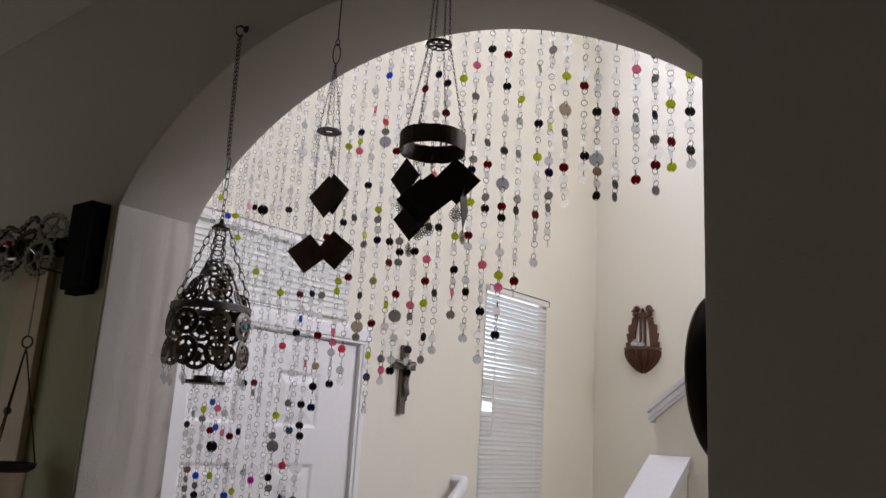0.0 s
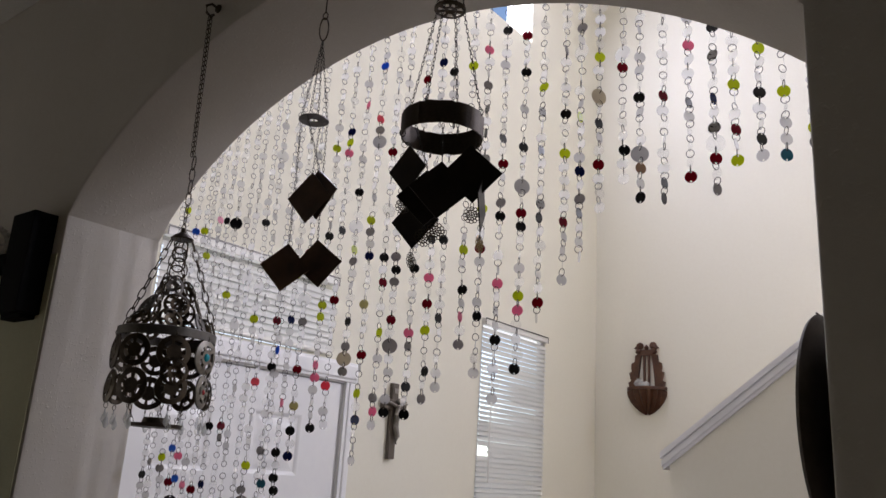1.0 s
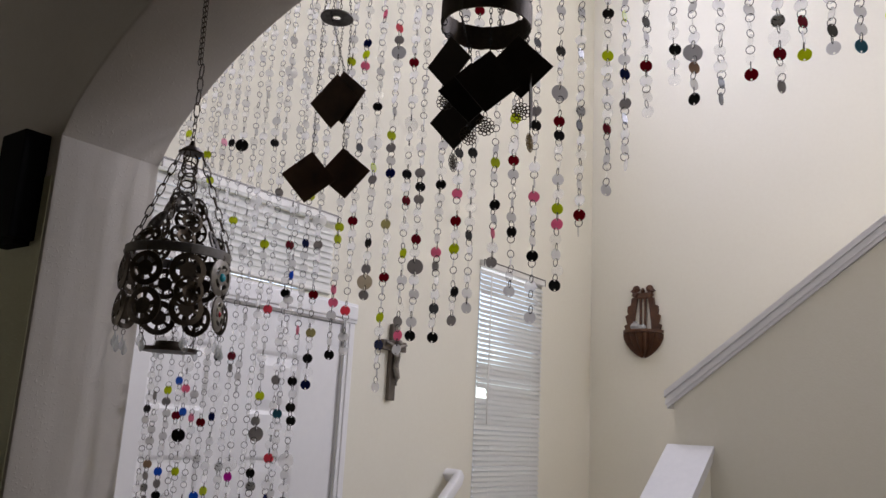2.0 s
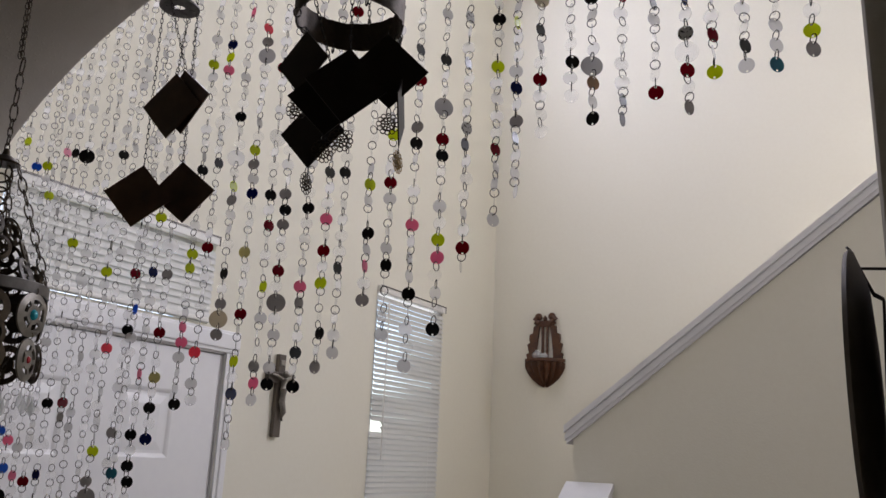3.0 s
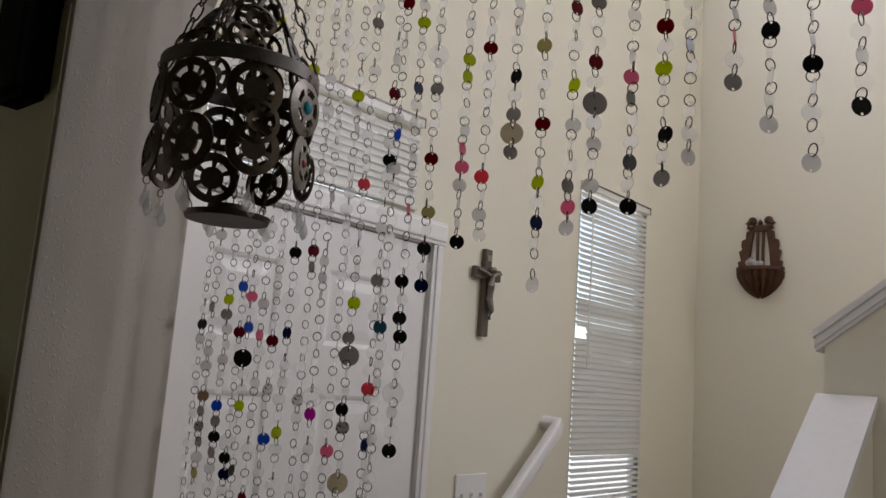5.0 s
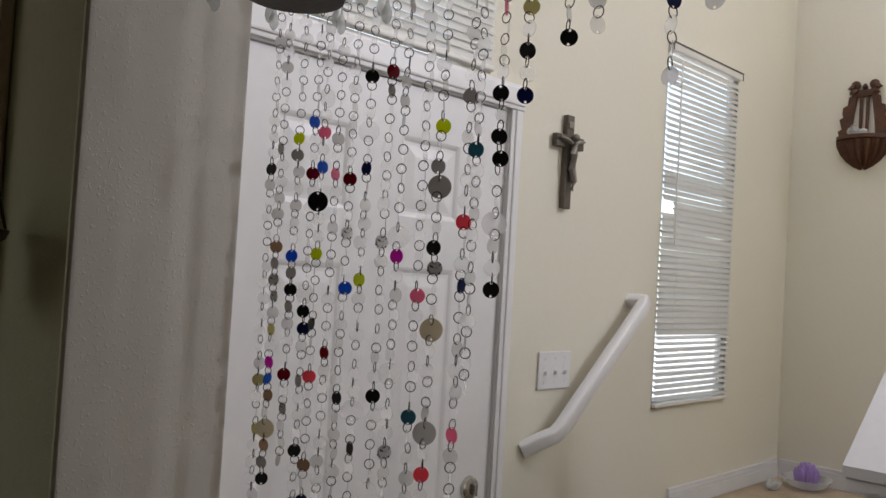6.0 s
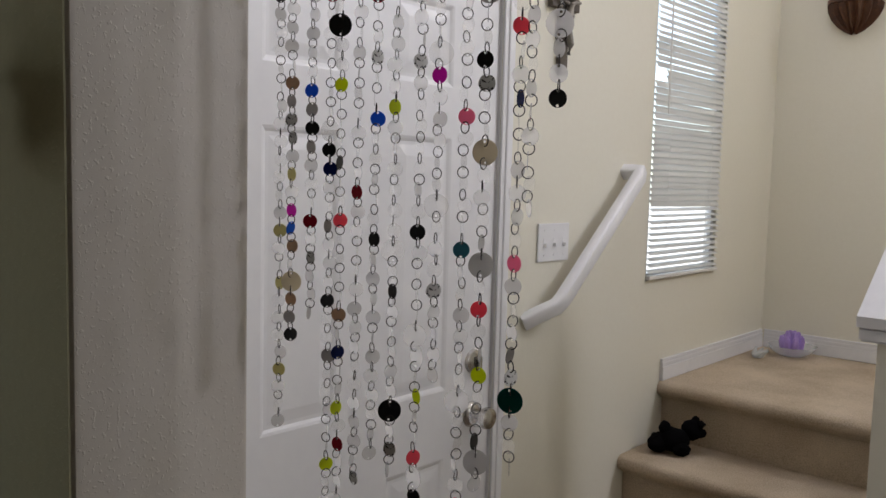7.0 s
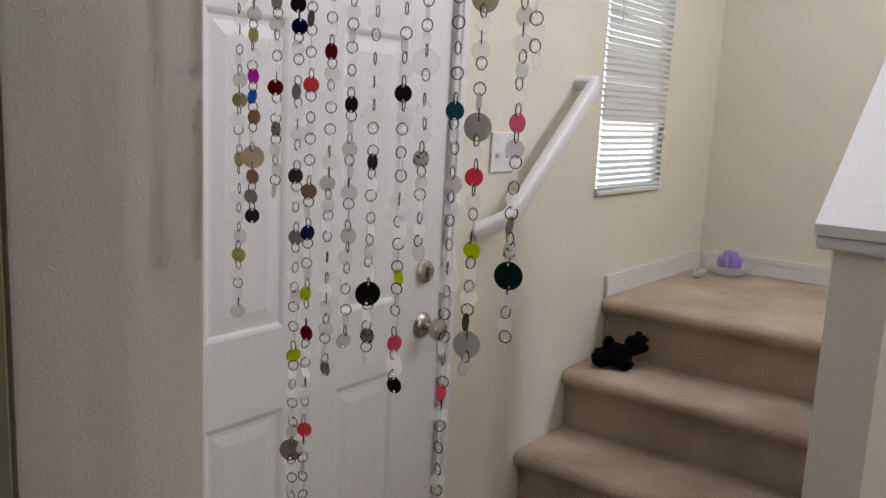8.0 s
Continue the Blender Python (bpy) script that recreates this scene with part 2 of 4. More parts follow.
def opening(grow):
    """The archway's outline from floor to floor, widened by grow."""
    return [(JL - grow, 0), *[(AX + (x - AX) * (1 + grow / 0.66), z + grow * (z - SPRING) / (CROWN - SPRING)) for x, z in curve], (JR + grow, 0)]


bm = bmesh.new()
loops = [(0.007, FRONT), (0.002, FRONT + 0.002), (0.0, FRONT + 0.007), (0.0, BACK - 0.007), (0.002, BACK - 0.002), (0.007, BACK)]
rings = [[bm.verts.new((x, y, z)) for x, z in opening(g)] for g, y in loops]
for u, v in zip(rings, rings[1:]):
    for k in range(len(u) - 1):
        bm.faces.new((u[k], u[k + 1], v[k + 1], v[k]))
for ring in (rings[0], rings[-1]):
    y = ring[0].co.y
    left, right = [bm.verts.new((-1.6, y, z)) for z in (0, TOP)], [bm.verts.new((HALL, y, z)) for z in (0, TOP)]
    tops = [bm.verts.new((v.co.x, y, TOP)) for v in ring[1:-1]]
    bm.faces.new((left[0], ring[0], ring[1], tops[0], left[1]))
    bm.faces.new((right[0], ring[-1], ring[-2], tops[-1], right[1]))
    for k in range(len(tops) - 1):
        bm.faces.new((ring[k + 1], ring[k + 2], tops[k + 1], tops[k]))
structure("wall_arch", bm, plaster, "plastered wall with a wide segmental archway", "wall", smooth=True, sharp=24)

# the living room that the camera stands in
structure("wall_south", box((-1.6, -4.34, 0), (HALL, -4.2, 2.78)), paint, "plain wall closing the living room")
wall_with_holes("wall_living_west", paint, "living room wall with a dim window", "x", -1.6, -0.14, -4.2, FRONT, 0, 2.78, [(-2.3, -1.1, 0.9, 2.1)])
structure("ceiling_living", box((-1.74, -4.34, 2.78), (HALL, FRONT - 0.002, 2.88)), ceiling_paint, "low living room ceiling", "ceiling")

# thin slab that colours the wall left of the arch sage, up to 2.12
structure("wall_living_north", box((-1.6, FRONT - 0.0025, 0), (JL - 0.0072, FRONT - 0.0005, 2.12)), sage, "sage coloured slab over the lower part of the living room wall")

# stairs
def stair(name, x0, x1, front, back, top, rise):
    """One carpeted step with a rounded nose, facing -y."""
    r = 0.025
    nose = [(front + r - r * math.cos(a), top - r + r * math.sin(a)) for a in (math.pi / 2 - k * math.pi / 8 for k in range(9))]
    out = [(back, top), *nose, (front + 0.026, top - 2 * r - 0.004), (front + 0.040, top - 2 * r - 0.012), (front + 0.042, top - rise), (back, top - rise)]
    return finish(name, prism(out, x0, x1, "yzx"), carpet, flight, smooth=True)


flight = thing("staircase", (0, 0, 0), "beige carpeted stairs rising to a corner landing", "stairs", kind="structure")
stair("step", 0.002, 0.860, 1.187, 1.55, 0.228, 0.228)
stair("step", 0.002, 0.860, 1.443, 1.80, 0.447, 0.219)
stair("step", 0.002, 0.860, 1.705, 2.05, 0.643, 0.196)
stair("landing", 0.002, 0.862, 1.952, WB - 0.002, LAND, 0.202)
for k in range(9):
    x = 0.85 + 0.255 * k
    z = LAND + 0.19 * (k + 1)
    finish("upper_step", box((x, 1.905, z - 0.19), (x + 0.30, WB - 0.002, z), 0.012), carpet, flight)

# knee walls with white sloping caps
structure("wall_knee_lower", prism([(1.20, 0), (1.785, 0), (1.785, 1.672), (1.20, 1.232)], 0.864, 0.972, "yzx"), paint, "cream knee wall beside the lower stairs")
structure("wall_knee_upper", prism([(0.85, 0.0), (HALL - 0.01, 0), (HALL - 0.01, 4.22), (0.85, 1.85)], 1.787, 1.90, "xzy"), paint, "cream knee wall under the upper stair rail")


def sloped_cap(name, lo, hi, across, label, axes, deep=0.058, step=0.005):
    """A moulded cap board on a slope from lo to hi (u, z); across is its span."""
    ob = thing(name, (0, 0, 0), label, "trim", kind="structure")
    (u0, z0), (u1, z1) = lo, hi
    a, b = across
    def strip(part_name, top, low, inset):
        finish(part_name, prism([(u0 + inset, z0 - top + inset * slope), (u1, z1 - top), (u1, z1 - low), (u0 + inset, z0 - low + inset * slope)], a + inset, b - inset, axes), trim_paint, ob)
    slope = (z1 - z0) / (u1 - u0)
    strip("cap_board", 0.0, 0.022, 0.0)
    strip("cove", 0.022, 0.030, step + 0.003)
    strip("moulding", 0.030, 0.050, step)
    strip("bead", 0.050, deep, step + 0.004)
    return ob


sloped_cap("trim_lower", (1.178, 1.268), (1.783, 1.713), (0.828, 0.986), "white sloping cap of the lower knee wall", "yzx")
sloped_cap("trim_upper", (0.822, 1.888), (HALL - 0.01, 1.888 + 0.765 * (HALL - 0.832)), (1.772, 1.915), "white sloping cap of the upper knee wall", "xzy", 0.064, 0.003)

# baseboards on the landing
def baseboard(name, lo, hi, face, into, axes):
    """A skirting board on the landing: a flat face, a groove and a rounded bead on top; into points away from the room."""
    bm = bmesh.new()
    for z0, z1, deep in ((0.002, 0.048, 0.013), (0.048, 0.052, 0.009), (0.052, 0.063, 0.0115), (0.063, 0.066, 0.008), (0.066, 0.076, 0.0095)):
        d0, d1 = sorted((face, face - into * deep))
        add_prism(bm, [(lo, LAND + z0), (hi, LAND + z0), (hi, LAND + z1), (lo, LAND + z1)], d0, d1, axes)
    structure(name, bm, trim_paint, "white moulded baseboard on the landing", "baseboard")


baseboard("baseboard_west", 1.968, WB - 0.016, 0.001, -1, "yzx")
baseboard("baseboard_north", 0.016, 0.85, WB - 0.001, 1, "xzy")

structure("ground", box((-60, -60, -0.45), (-0.15, 60, -0.35)), material("pale concrete drive", (0.58, 0.56, 0.52), (0.48, 0.46, 0.43), 0.95, scale=0.8, fine=30), "pale concrete drive outside the front wall", "ground")


# ---- front door, transom, side window ----
def panel_door():
    y0, y1, z0, z1, x = DOOR[0], DOOR[1], 0.012, 2.045, -0.006
    ob = tagged(new("door_1"), "white six-panel front door, closed, with nickel hardware", "door", kind="structure")
    ys = [(0.337, 0.530), (0.682, 0.877)]
    zs = [(0.245, 0.832), (1.003, 1.615), (1.735, 1.925)]
    bm = bmesh.new()
    holes = [(a, b, c, d) for a, b in ys for c, d in zs]
    us = sorted({y0, y1, *(v for h in ys for v in h)})
    ws = sorted({z0, z1, *(v for h in zs for v in h)})
    for p, q in zip(us, us[1:]):
        for r, s in zip(ws, ws[1:]):
            if not any(h[0] <= p and q <= h[1] and h[2] <= r and s <= h[3] for h in holes):
                bm.faces.new([bm.verts.new((x, *c)) for c in ((p, r), (q, r), (q, s), (p, s))])
    # moulded edge of each panel: a groove, then a raised bevelled field
    for a, b, c, d in holes:
        rows = [(0.0, 0.0), (0.006, -0.002), (0.012, -0.0055), (0.02, -0.0055), (0.045, -0.0015), (0.05, -0.0015)]
        rings = [[bm.verts.new((x + h, u, w)) for u, w in ((a + g, c + g), (b - g, c + g), (b - g, d - g), (a + g, d - g))] for g, h in rows]
        for m, n in zip(rings, rings[1:]):
            for k in range(4):
                bm.faces.new((m[k], m[(k + 1) % 4], n[(k + 1) % 4], n[k]))
        bm.faces.new(rings[-1])
    bmesh.ops.remove_doubles(bm, verts=bm.verts, dist=1e-5)
    add_box(bm, (x - 0.044, y0, z0), (x - 0.012, y1, z1))
    finish("leaf", bm, white, ob)
    finish("weatherstrip", box((x - 0.02, y1 + 0.0045, z0), (x - 0.004, y1 + 0.011, z1)), trim_paint, ob)
    # lock and knob
    side = Matrix.Rotation(radians(90), 4, "Y")
    yk, zk = 0.978, 0.925
    rose = finish("rose", lathe([(0.001, 0.016), (0.012, 0.016), (0.026, 0.010), (0.033, 0.003), (0.034, 0.0)], (x + 0.0005, yk, zk), 28, side), nickel, ob, "satin nickel rose", True)
    finish("knob", lathe([(0.010, 0.014), (0.009, 0.03), (0.012, 0.036), (0.024, 0.042), (0.028, 0.052), (0.026, 0.062), (0.016, 0.067), (0.001, 0.068)], (x, yk, zk), 28, side), nickel, ob, "round satin nickel knob", True)
    finish("deadbolt", lathe([(0.001, 0.014), (0.016, 0.014), (0.028, 0.008), (0.031, 0.0)], (x + 0.0005, yk, zk + 0.137), 28, side), nickel, ob, "satin nickel deadbolt rose", True)
    finish("thumb_turn", box((x + 0.013, yk - 0.004, zk + 0.122), (x + 0.030, yk + 0.004, zk + 0.152), 0.003), nickel, ob)
    return ob


panel_door()


def door_casing():
    ob = thing("trim_door", (0, 0, 0), "white moulded casing round the front door", "trim", kind="structure")
    a, b = DOOR[0] - 0.018, DOOR[1] + 0.011
    for name, lo, hi in (("jamb", (-0.12, b - 0.0, 0), (0.0, b + 0.016, 2.056)), ("jamb", (-0.12, a - 0.016, 0), (0.0, a, 2.056)), ("head_jamb", (-0.12, a, 2.048), (0.0, b, 2.062))):
        finish(name, box(lo, hi, 0.002), white, ob)
    for u0, u1 in ((b + 0.001, b + 0.044), (a - 0.044, a - 0.001)):
        bm = box((0.001, u0, 0), (0.008, u1, 2.052), 0.002)
        add_box(bm, (0.001, u0 + 0.014, 0), (0.013, u1 - 0.005, 2.052), 0.004)
        finish("casing", bm, white, ob)
    bm = box((0.001, a - 0.050, 2.053), (0.012, b + 0.050, 2.12), 0.003)
    add_box(bm, (0.001, a - 0.046, 2.064), (0.018, b + 0.046, 2.112), 0.005)
    finish("head_casing", bm, white, ob)


door_casing()

glass, gt, gp = nodes_of("window glass")
gp.inputs["Base Color"].default_value, gp.inputs["Roughness"].default_value = (0.95, 0.97, 0.97, 1), 0.0
gp.inputs["Transmission Weight"].default_value, gp.inputs["IOR"].default_value = 1.0, 1.45
slat_mat = see_through("vinyl blind slat", (0.70, 0.70, 0.665), 0.0, 0.4)
for n in slat_mat.node_tree.nodes:
    if n.type == "MAP_RANGE":
        n.inputs["To Min"].default_value = n.inputs["To Max"].default_value = 0.0
    elif n.type == "MIX_SHADER" and not n.inputs[0].is_linked:
        n.inputs[0].default_value = 0.04


def slat_mesh(length, width, tilt, tilt_near=None):
    """One bowed slat along y, its inner edge turned down by tilt degrees; a twisted one starts at tilt_near on the door side."""
    bm = bmesh.new()
    prof = [(width * (k / 4 - 0.5), 0.0026 * (1 - (k / 2 - 1) ** 2)) for k in range(5)]
    cuts = 1 if tilt_near is None else 8
    for s in (1, -1):
        rows = []
        for i in range(cuts + 1):
            f = i / cuts
            t = radians(tilt if tilt_near is None else tilt_near + (tilt - tilt_near) * min(1.0, max(0.0, (f - 0.12) / 0.42)))
            y = length * (f - 0.5)
            rows.append([bm.verts.new((a * math.cos(t) + (h + s * 0.0003) * math.sin(t), y, -a * math.sin(t) + (h + s * 0.0003) * math.cos(t))) for a, h in prof])
        for u, v in zip(rows, rows[1:]):
            for k in range(4):
                bm.faces.new((u[k], u[k + 1], v[k + 1], v[k]))
    me = bpy.data.meshes.new("slat")
    bm.to_mesh(me)
    bm.free()
    me.materials.append(slat_mat)
    return me


def window(name, label, y0, y1, z0, z1, blind_label, open_rows, tilt, seed):
    rng = random.Random(seed)
    ob = thing(name, (0, 0, 0), label, "window", kind="structure")
    f, g = 0.03 if open_rows else 0.13, 0.022
    bm = box((-f, y0, z0), (-f + 0.02, y0 + g, z1))
    add_box(bm, (-f, y1 - g, z0), (-f + 0.02, y1, z1))
    add_box(bm, (-f, y0 + g, z0), (-f + 0.02, y1 - g, z0 + g))
    add_box(bm, (-f, y0 + g, z1 - g), (-f + 0.02, y1 - g, z1))
    finish("window_frame", bm, white, ob)
    pane = finish("pane", box((-f + 0.006, y0 + g, z0 + g), (-f + 0.010, y1 - g, z1 - g)), glass, ob)
    pane.visible_shadow = False
    # the blind in the opening, in front of the pane
    x, w, pitch = 0.002, 0.025, 0.0205
    blind = thing("window_blind", (x, (y0 + y1) / 2, z0), blind_label, "blind")
    half = (y1 - y0) / 2 - 0.0008
    top = z1 - z0
    bm = box((-0.013, -half, top - 0.03), (0.016, half, top - 0.004), 0.003)
    rail = finish("headrail", bm, pvc, blind, "white metal headrail")
    # open channel: dark strips along the top and the ends
    finish("lip", box((0.0165, -half, top - 0.0065), (0.0185, half, top - 0.0015)), tin, rail, "dark lip of the headrail")
    for u in (-half, half - 0.003):
        finish("end_cap", box((0.0165, u, top - 0.031), (0.0185, u + 0.003, top - 0.007)), tin, rail, "dark end strip of the headrail")
    finish("bottom_rail", box((-0.012, -half, 0.004), (0.014, half, 0.018), 0.004), pvc, blind)
    closed, ajar, twisted = slat_mesh(2 * half, w, tilt), slat_mesh(2 * half, w, 24), slat_mesh(2 * half, w, tilt, 45)
    broken = slat_mesh(2 * half - 0.075, w, tilt)
    n = int((top - 0.05) / pitch)
    for k in range(n):
        snapped = open_rows and k in (31, 32)
        s = new("slat", broken if snapped else ajar if k < open_rows else twisted if open_rows and 38 <= k < 52 else closed)
        s.parent = blind
        s.location = (0, rng.uniform(-0.0004, 0.0004) + (0.0375 if snapped else 0), 0.03 + pitch * k)
        s.rotation_euler = (rng.gauss(0, 0.0025), rng.gauss(0, 0.06), 0)
    for u in (-0.62 * half, 0.62 * half):
        finish("ladder_cord", tube([(0.014, u, 0.012), (0.014, u, top - 0.02)], 0.0004, 5), pvc, blind)
    return blind


blind = window("window_1", "white framed side window beside the stairs", 1.838, 2.355, 1.20, 2.43, "white mini blind, slats mostly closed, over the side window", 11, 60, 3)
finish("tilt_wand", tube([(0.02, -0.20, 1.17), (0.022, -0.20, 0.55)], 0.003, 8), pvc, blind)
window("window_2", "white framed transom over the front door", 0.28, 0.965, 2.128, 2.40, "white mini blind covering the transom", 0, 70, 4)


def high_window(name, label, axis, a, b, z0, z1, at):
    ob = thing(name, (0, 0, 0), label, "window", kind="structure")
    bm = bmesh.new()
    for lo, hi in (((a, z0), (a + 0.04, z1)), ((b - 0.04, z0), (b, z1)), ((a + 0.04, z0), (b - 0.04, z0 + 0.04)), ((a + 0.04, z1 - 0.04), (b - 0.04, z1))):
        p, q = ((at, lo[0], lo[1]), (at + 0.03, hi[0], hi[1])) if axis == "x" else ((lo[0], at, lo[1]), (hi[0], at + 0.03, hi[1]))
        add_box(bm, p, q)
    finish("window_frame", bm, white, ob)


high_window("window_3", "white framed high window over the hall", "x", 1.25, 2.15, 3.9, 4.7, -0.13)
high_window("window_4", "white framed high window over the stairs", "y", 2.45, 3.05, 2.75, 4.35, WB + 0.10)
# invented frame round the hall fill lamp, out of view
high_window("window_fill", "white framed narrow opening added at the end of the hall for fill light", "x", 0.55, 0.85, 0.93, 2.37, HALL + 0.10)
high_window("window_5", "white framed living room window", "x", -2.3, -1.1, 0.9, 2.1, -1.72)


# ---- things on the front wall ----
def handrail():
    ob = thing("handrail", (0, 1.42, 1.35), "white painted wooden handrail mounted on the stair wall", "handrail")
    pts = [(0.0, -0.245, -0.212), (0.03, -0.21, -0.188), (0.058, -0.175, -0.168), (0.062, -0.15, -0.150), (0.062, 0.235, 0.188), (0.058, 0.252, 0.205), (0.03, 0.252, 0.205), (0.0, 0.252, 0.205)]
    bm = bmesh.new()
    rings = []
    vs = [Vector(p) for p in pts]
    for i, p in enumerate(vs):
        d = (vs[min(i + 1, len(vs) - 1)] - vs[max(i - 1, 0)]).normalized()
        side = Vector((1, 0, 0)) if abs(d.x) < 0.7 else Vector((0, 0.75, 0.66))
        up = d.cross(side).normalized()
        side = up.cross(d).normalized()
        ring = []
        for k in range(16):
            a = k * math.tau / 16
            c, s = math.cos(a), math.sin(a)
            ring.append(bm.verts.new(p + side * 0.018 * math.copysign(abs(c) ** 0.4, c) + up * 0.021 * math.copysign(abs(s) ** 0.4, s)))
        rings.append(ring)
    for u, v in zip(rings, rings[1:]):
        for k in range(16):
            bm.faces.new((u[k], u[(k + 1) % 16], v[(k + 1) % 16], v[k]))
    bm.faces.new(rings[0])
    bm.faces.new(rings[-1])
    finish("rail", bm, white, ob, smooth=True)
    for u, w in ((-0.08, -0.115), (0.17, 0.105)):
        bm = tube([(0.001, u, w - 0.06), (0.035, u, w - 0.055), (0.058, u, w - 0.02)], 0.006, 8)
        add_lathe(bm, [(0.018, 0.0), (0.018, 0.004), (0.008, 0.008)], (0.001, u, w - 0.06), 16, Matrix.Rotation(radians(90), 4, "Y"))
        finish("bracket", bm, trim_paint, ob)
    return ob


handrail()


def light_switch():
    ob = thing("light_switch", (0.001, 1.2985, 1.3515), "white triple toggle light switch on the wall", "light switch")
    finish("plate", box((0, -0.073, -0.053), (0.006, 0.073, 0.053), 0.003), white, ob)
    for k in (-1, 0, 1):
        finish("collar", box((0.005, k * 0.046 - 0.0055, -0.013), (0.0068, k * 0.046 + 0.0055, 0.013)), white, ob)
        finish("toggle", box((0.004, k * 0.046 - 0.004, -0.012), (0.016, k * 0.046 + 0.004, -0.001), 0.0015), white, ob)
        for w in (-0.034, 0.034):
            finish("screw", lathe([(0.003, 0), (0.003, 0.0015)], (0.0058, k * 0.046, w), 10, Matrix.Rotation(radians(90), 4, "Y")), white, ob)


light_switch()


def crucifix():
    ob = thing("crucifix", (0.0, 1.298, 1.945), "weathered wooden crucifix with a small pewter figure", "crucifix")
    bm = box((0.001, -0.0165, -0.134), (0.018, 0.0165, 0.134), 0.003)
    add_box(bm, (0.002, -0.064, 0.039), (0.0195, 0.064, 0.075), 0.003)
    finish("cross", bm, grey_wood, ob)
    bm = bmesh.new()
    add_tube(bm, [(0.028, 0.004, -0.082), (0.032, 0.008, -0.055), (0.028, 0.0, -0.02), (0.032, 0.0, 0.02), (0.032, 0.0, 0.052)], [0.006, 0.009, 0.011, 0.012, 0.010], 10)
    for s in (-1, 1):
        add_tube(bm, [(0.031, 0, 0.048), (0.030, s * 0.032, 0.06), (0.026, s * 0.056, 0.064)], [0.006, 0.005, 0.004], 8)
    bmesh.ops.create_icosphere(bm, subdivisions=2, radius=0.012, matrix=Matrix.Translation((0.035, 0.003, 0.068)))
    finish("relief", bm, pewter, ob, "plain pewter figure", True)
    finish("scroll", box((0.0175, -0.011, 0.096), (0.022, 0.011, 0.115), 0.002), pewter, ob)


crucifix()


# ---- carved shelf on the wall behind the stairs ----
def wall_shelf():
    ob = thing("wall_shelf", (0.287, WB, 2.243), "carved walnut lyre-shaped wall shelf holding a glass ornament", "shelf")
    # two lyre arms with scalloped outer edges
    for s in (-1, 1):
        out = []
        for k in range(25):
            f = k / 24
            w = 0.092 - 0.022 * f - 0.03 * max(0, f - 0.55) / 0.45
            out.append((s * (w + 0.016 * ((f * 4.2 + 0.15) % 1.0) - 0.007), 0.19 * f))
        inner = [(s * (0.046 - 0.022 * f ** 1.5), 0.19 * f) for f in (1, 0.75, 0.5, 0.25, 0)]
        finish("arm", prism(out + inner, -0.018, -0.002, "xzy"), wood, ob)
        pts = [(s * (0.030 + 0.02 * f + 0.016 * math.sin(f * 5)), -0.011, 0.180 + 0.058 * f - 0.012 * f * f * 2) for f in (0, 0.2, 0.4, 0.6, 0.8, 1.0)]
        bm = tube(pts, [0.017, 0.015, 0.014, 0.013, 0.013, 0.012], 10)
        add_lathe(bm, [(0.004, -0.018), (0.017, -0.016), (0.019, -0.01), (0.017, -0.004), (0.004, -0.002)], pts[-1][:1] + (-0.0,) + pts[-1][2:], 16, Matrix.Rotation(radians(90), 4, "X") @ Matrix.Translation((0, 0, 0.02)))
        finish("horn", bm, wood, ob, smooth=True)
    finish("bridge", box((-0.04, -0.017, 0.165), (0.04, -0.003, 0.195), 0.005), wood, ob)
    finish("crest", lathe([(0.002, 0), (0.009, 0.006), (0.011, 0.016), (0.005, 0.026), (0.001, 0.03)], (0, -0.011, 0.19), 12), wood, ob, smooth=True)
    for k in (-0.012, 0.012):
        finish("string_bar", box((k - 0.006, -0.014, 0.004), (k + 0.006, -0.006, 0.168), 0.002), wood, ob)
    edge = [(0.102 * math.cos(a), -0.085 * math.sin(a) - 0.001) for a in (k * math.pi / 20 for k in range(21))]
    finish("board", prism(edge, -0.008, 0.006, "xyz"), wood, ob)
    # fluted shell under the board
    bm = bmesh.new()
    rows = [(-0.008, 0.094, 0.074), (-0.03, 0.092, 0.070), (-0.058, 0.080, 0.056), (-0.085, 0.060, 0.038), (-0.108, 0.034, 0.02), (-0.122, 0.008, 0.006)]
    rings = []
    for z, a, b in rows:
        ring = []
        for k in range(49):
            t = k * math.pi / 48
            g = 1 + 0.09 * math.cos(t * 16)
            ring.append(bm.verts.new((a * g * math.cos(t), -b * g * math.sin(t) - 0.001, z - 0.006 * math.cos(t * 16))))
        rings.append(ring)
    for u, v in zip(rings, rings[1:]):
        for k in range(48):
            bm.faces.new((u[k], u[k + 1], v[k + 1], v[k]))
    bm.faces.new(rings[0])
    finish("shell", bm, wood, ob, "fluted shell bracket")
    ornament = thing("glass_ornament", (0.262, WB - 0.045, 2.25), "small clear glass ornament on the carved shelf", "ornament")
    bm = lathe([(0.012, 0.0), (0.022, 0.006), (0.026, 0.016), (0.020, 0.028), (0.010, 0.034), (0.012, 0.040)], n=16)
    finish("cup", bm, crystal, ornament, smooth=True)
    bm = lathe([(0.009, 0.0), (0.017, 0.005), (0.019, 0.013), (0.013, 0.022), (0.002, 0.025)], (0.036, 0.0, 0.0), n=16)
    finish("bead", bm, crystal, ornament, smooth=True)


crystal = see_through("clear crystal", (0.80, 0.83, 0.82), 0.58, 0.06)
wall_shelf()

# ---- on the stairs ----
lilac = material("lilac wax", (0.42, 0.30, 0.66), (0.34, 0.22, 0.56), 0.5, scale=20)


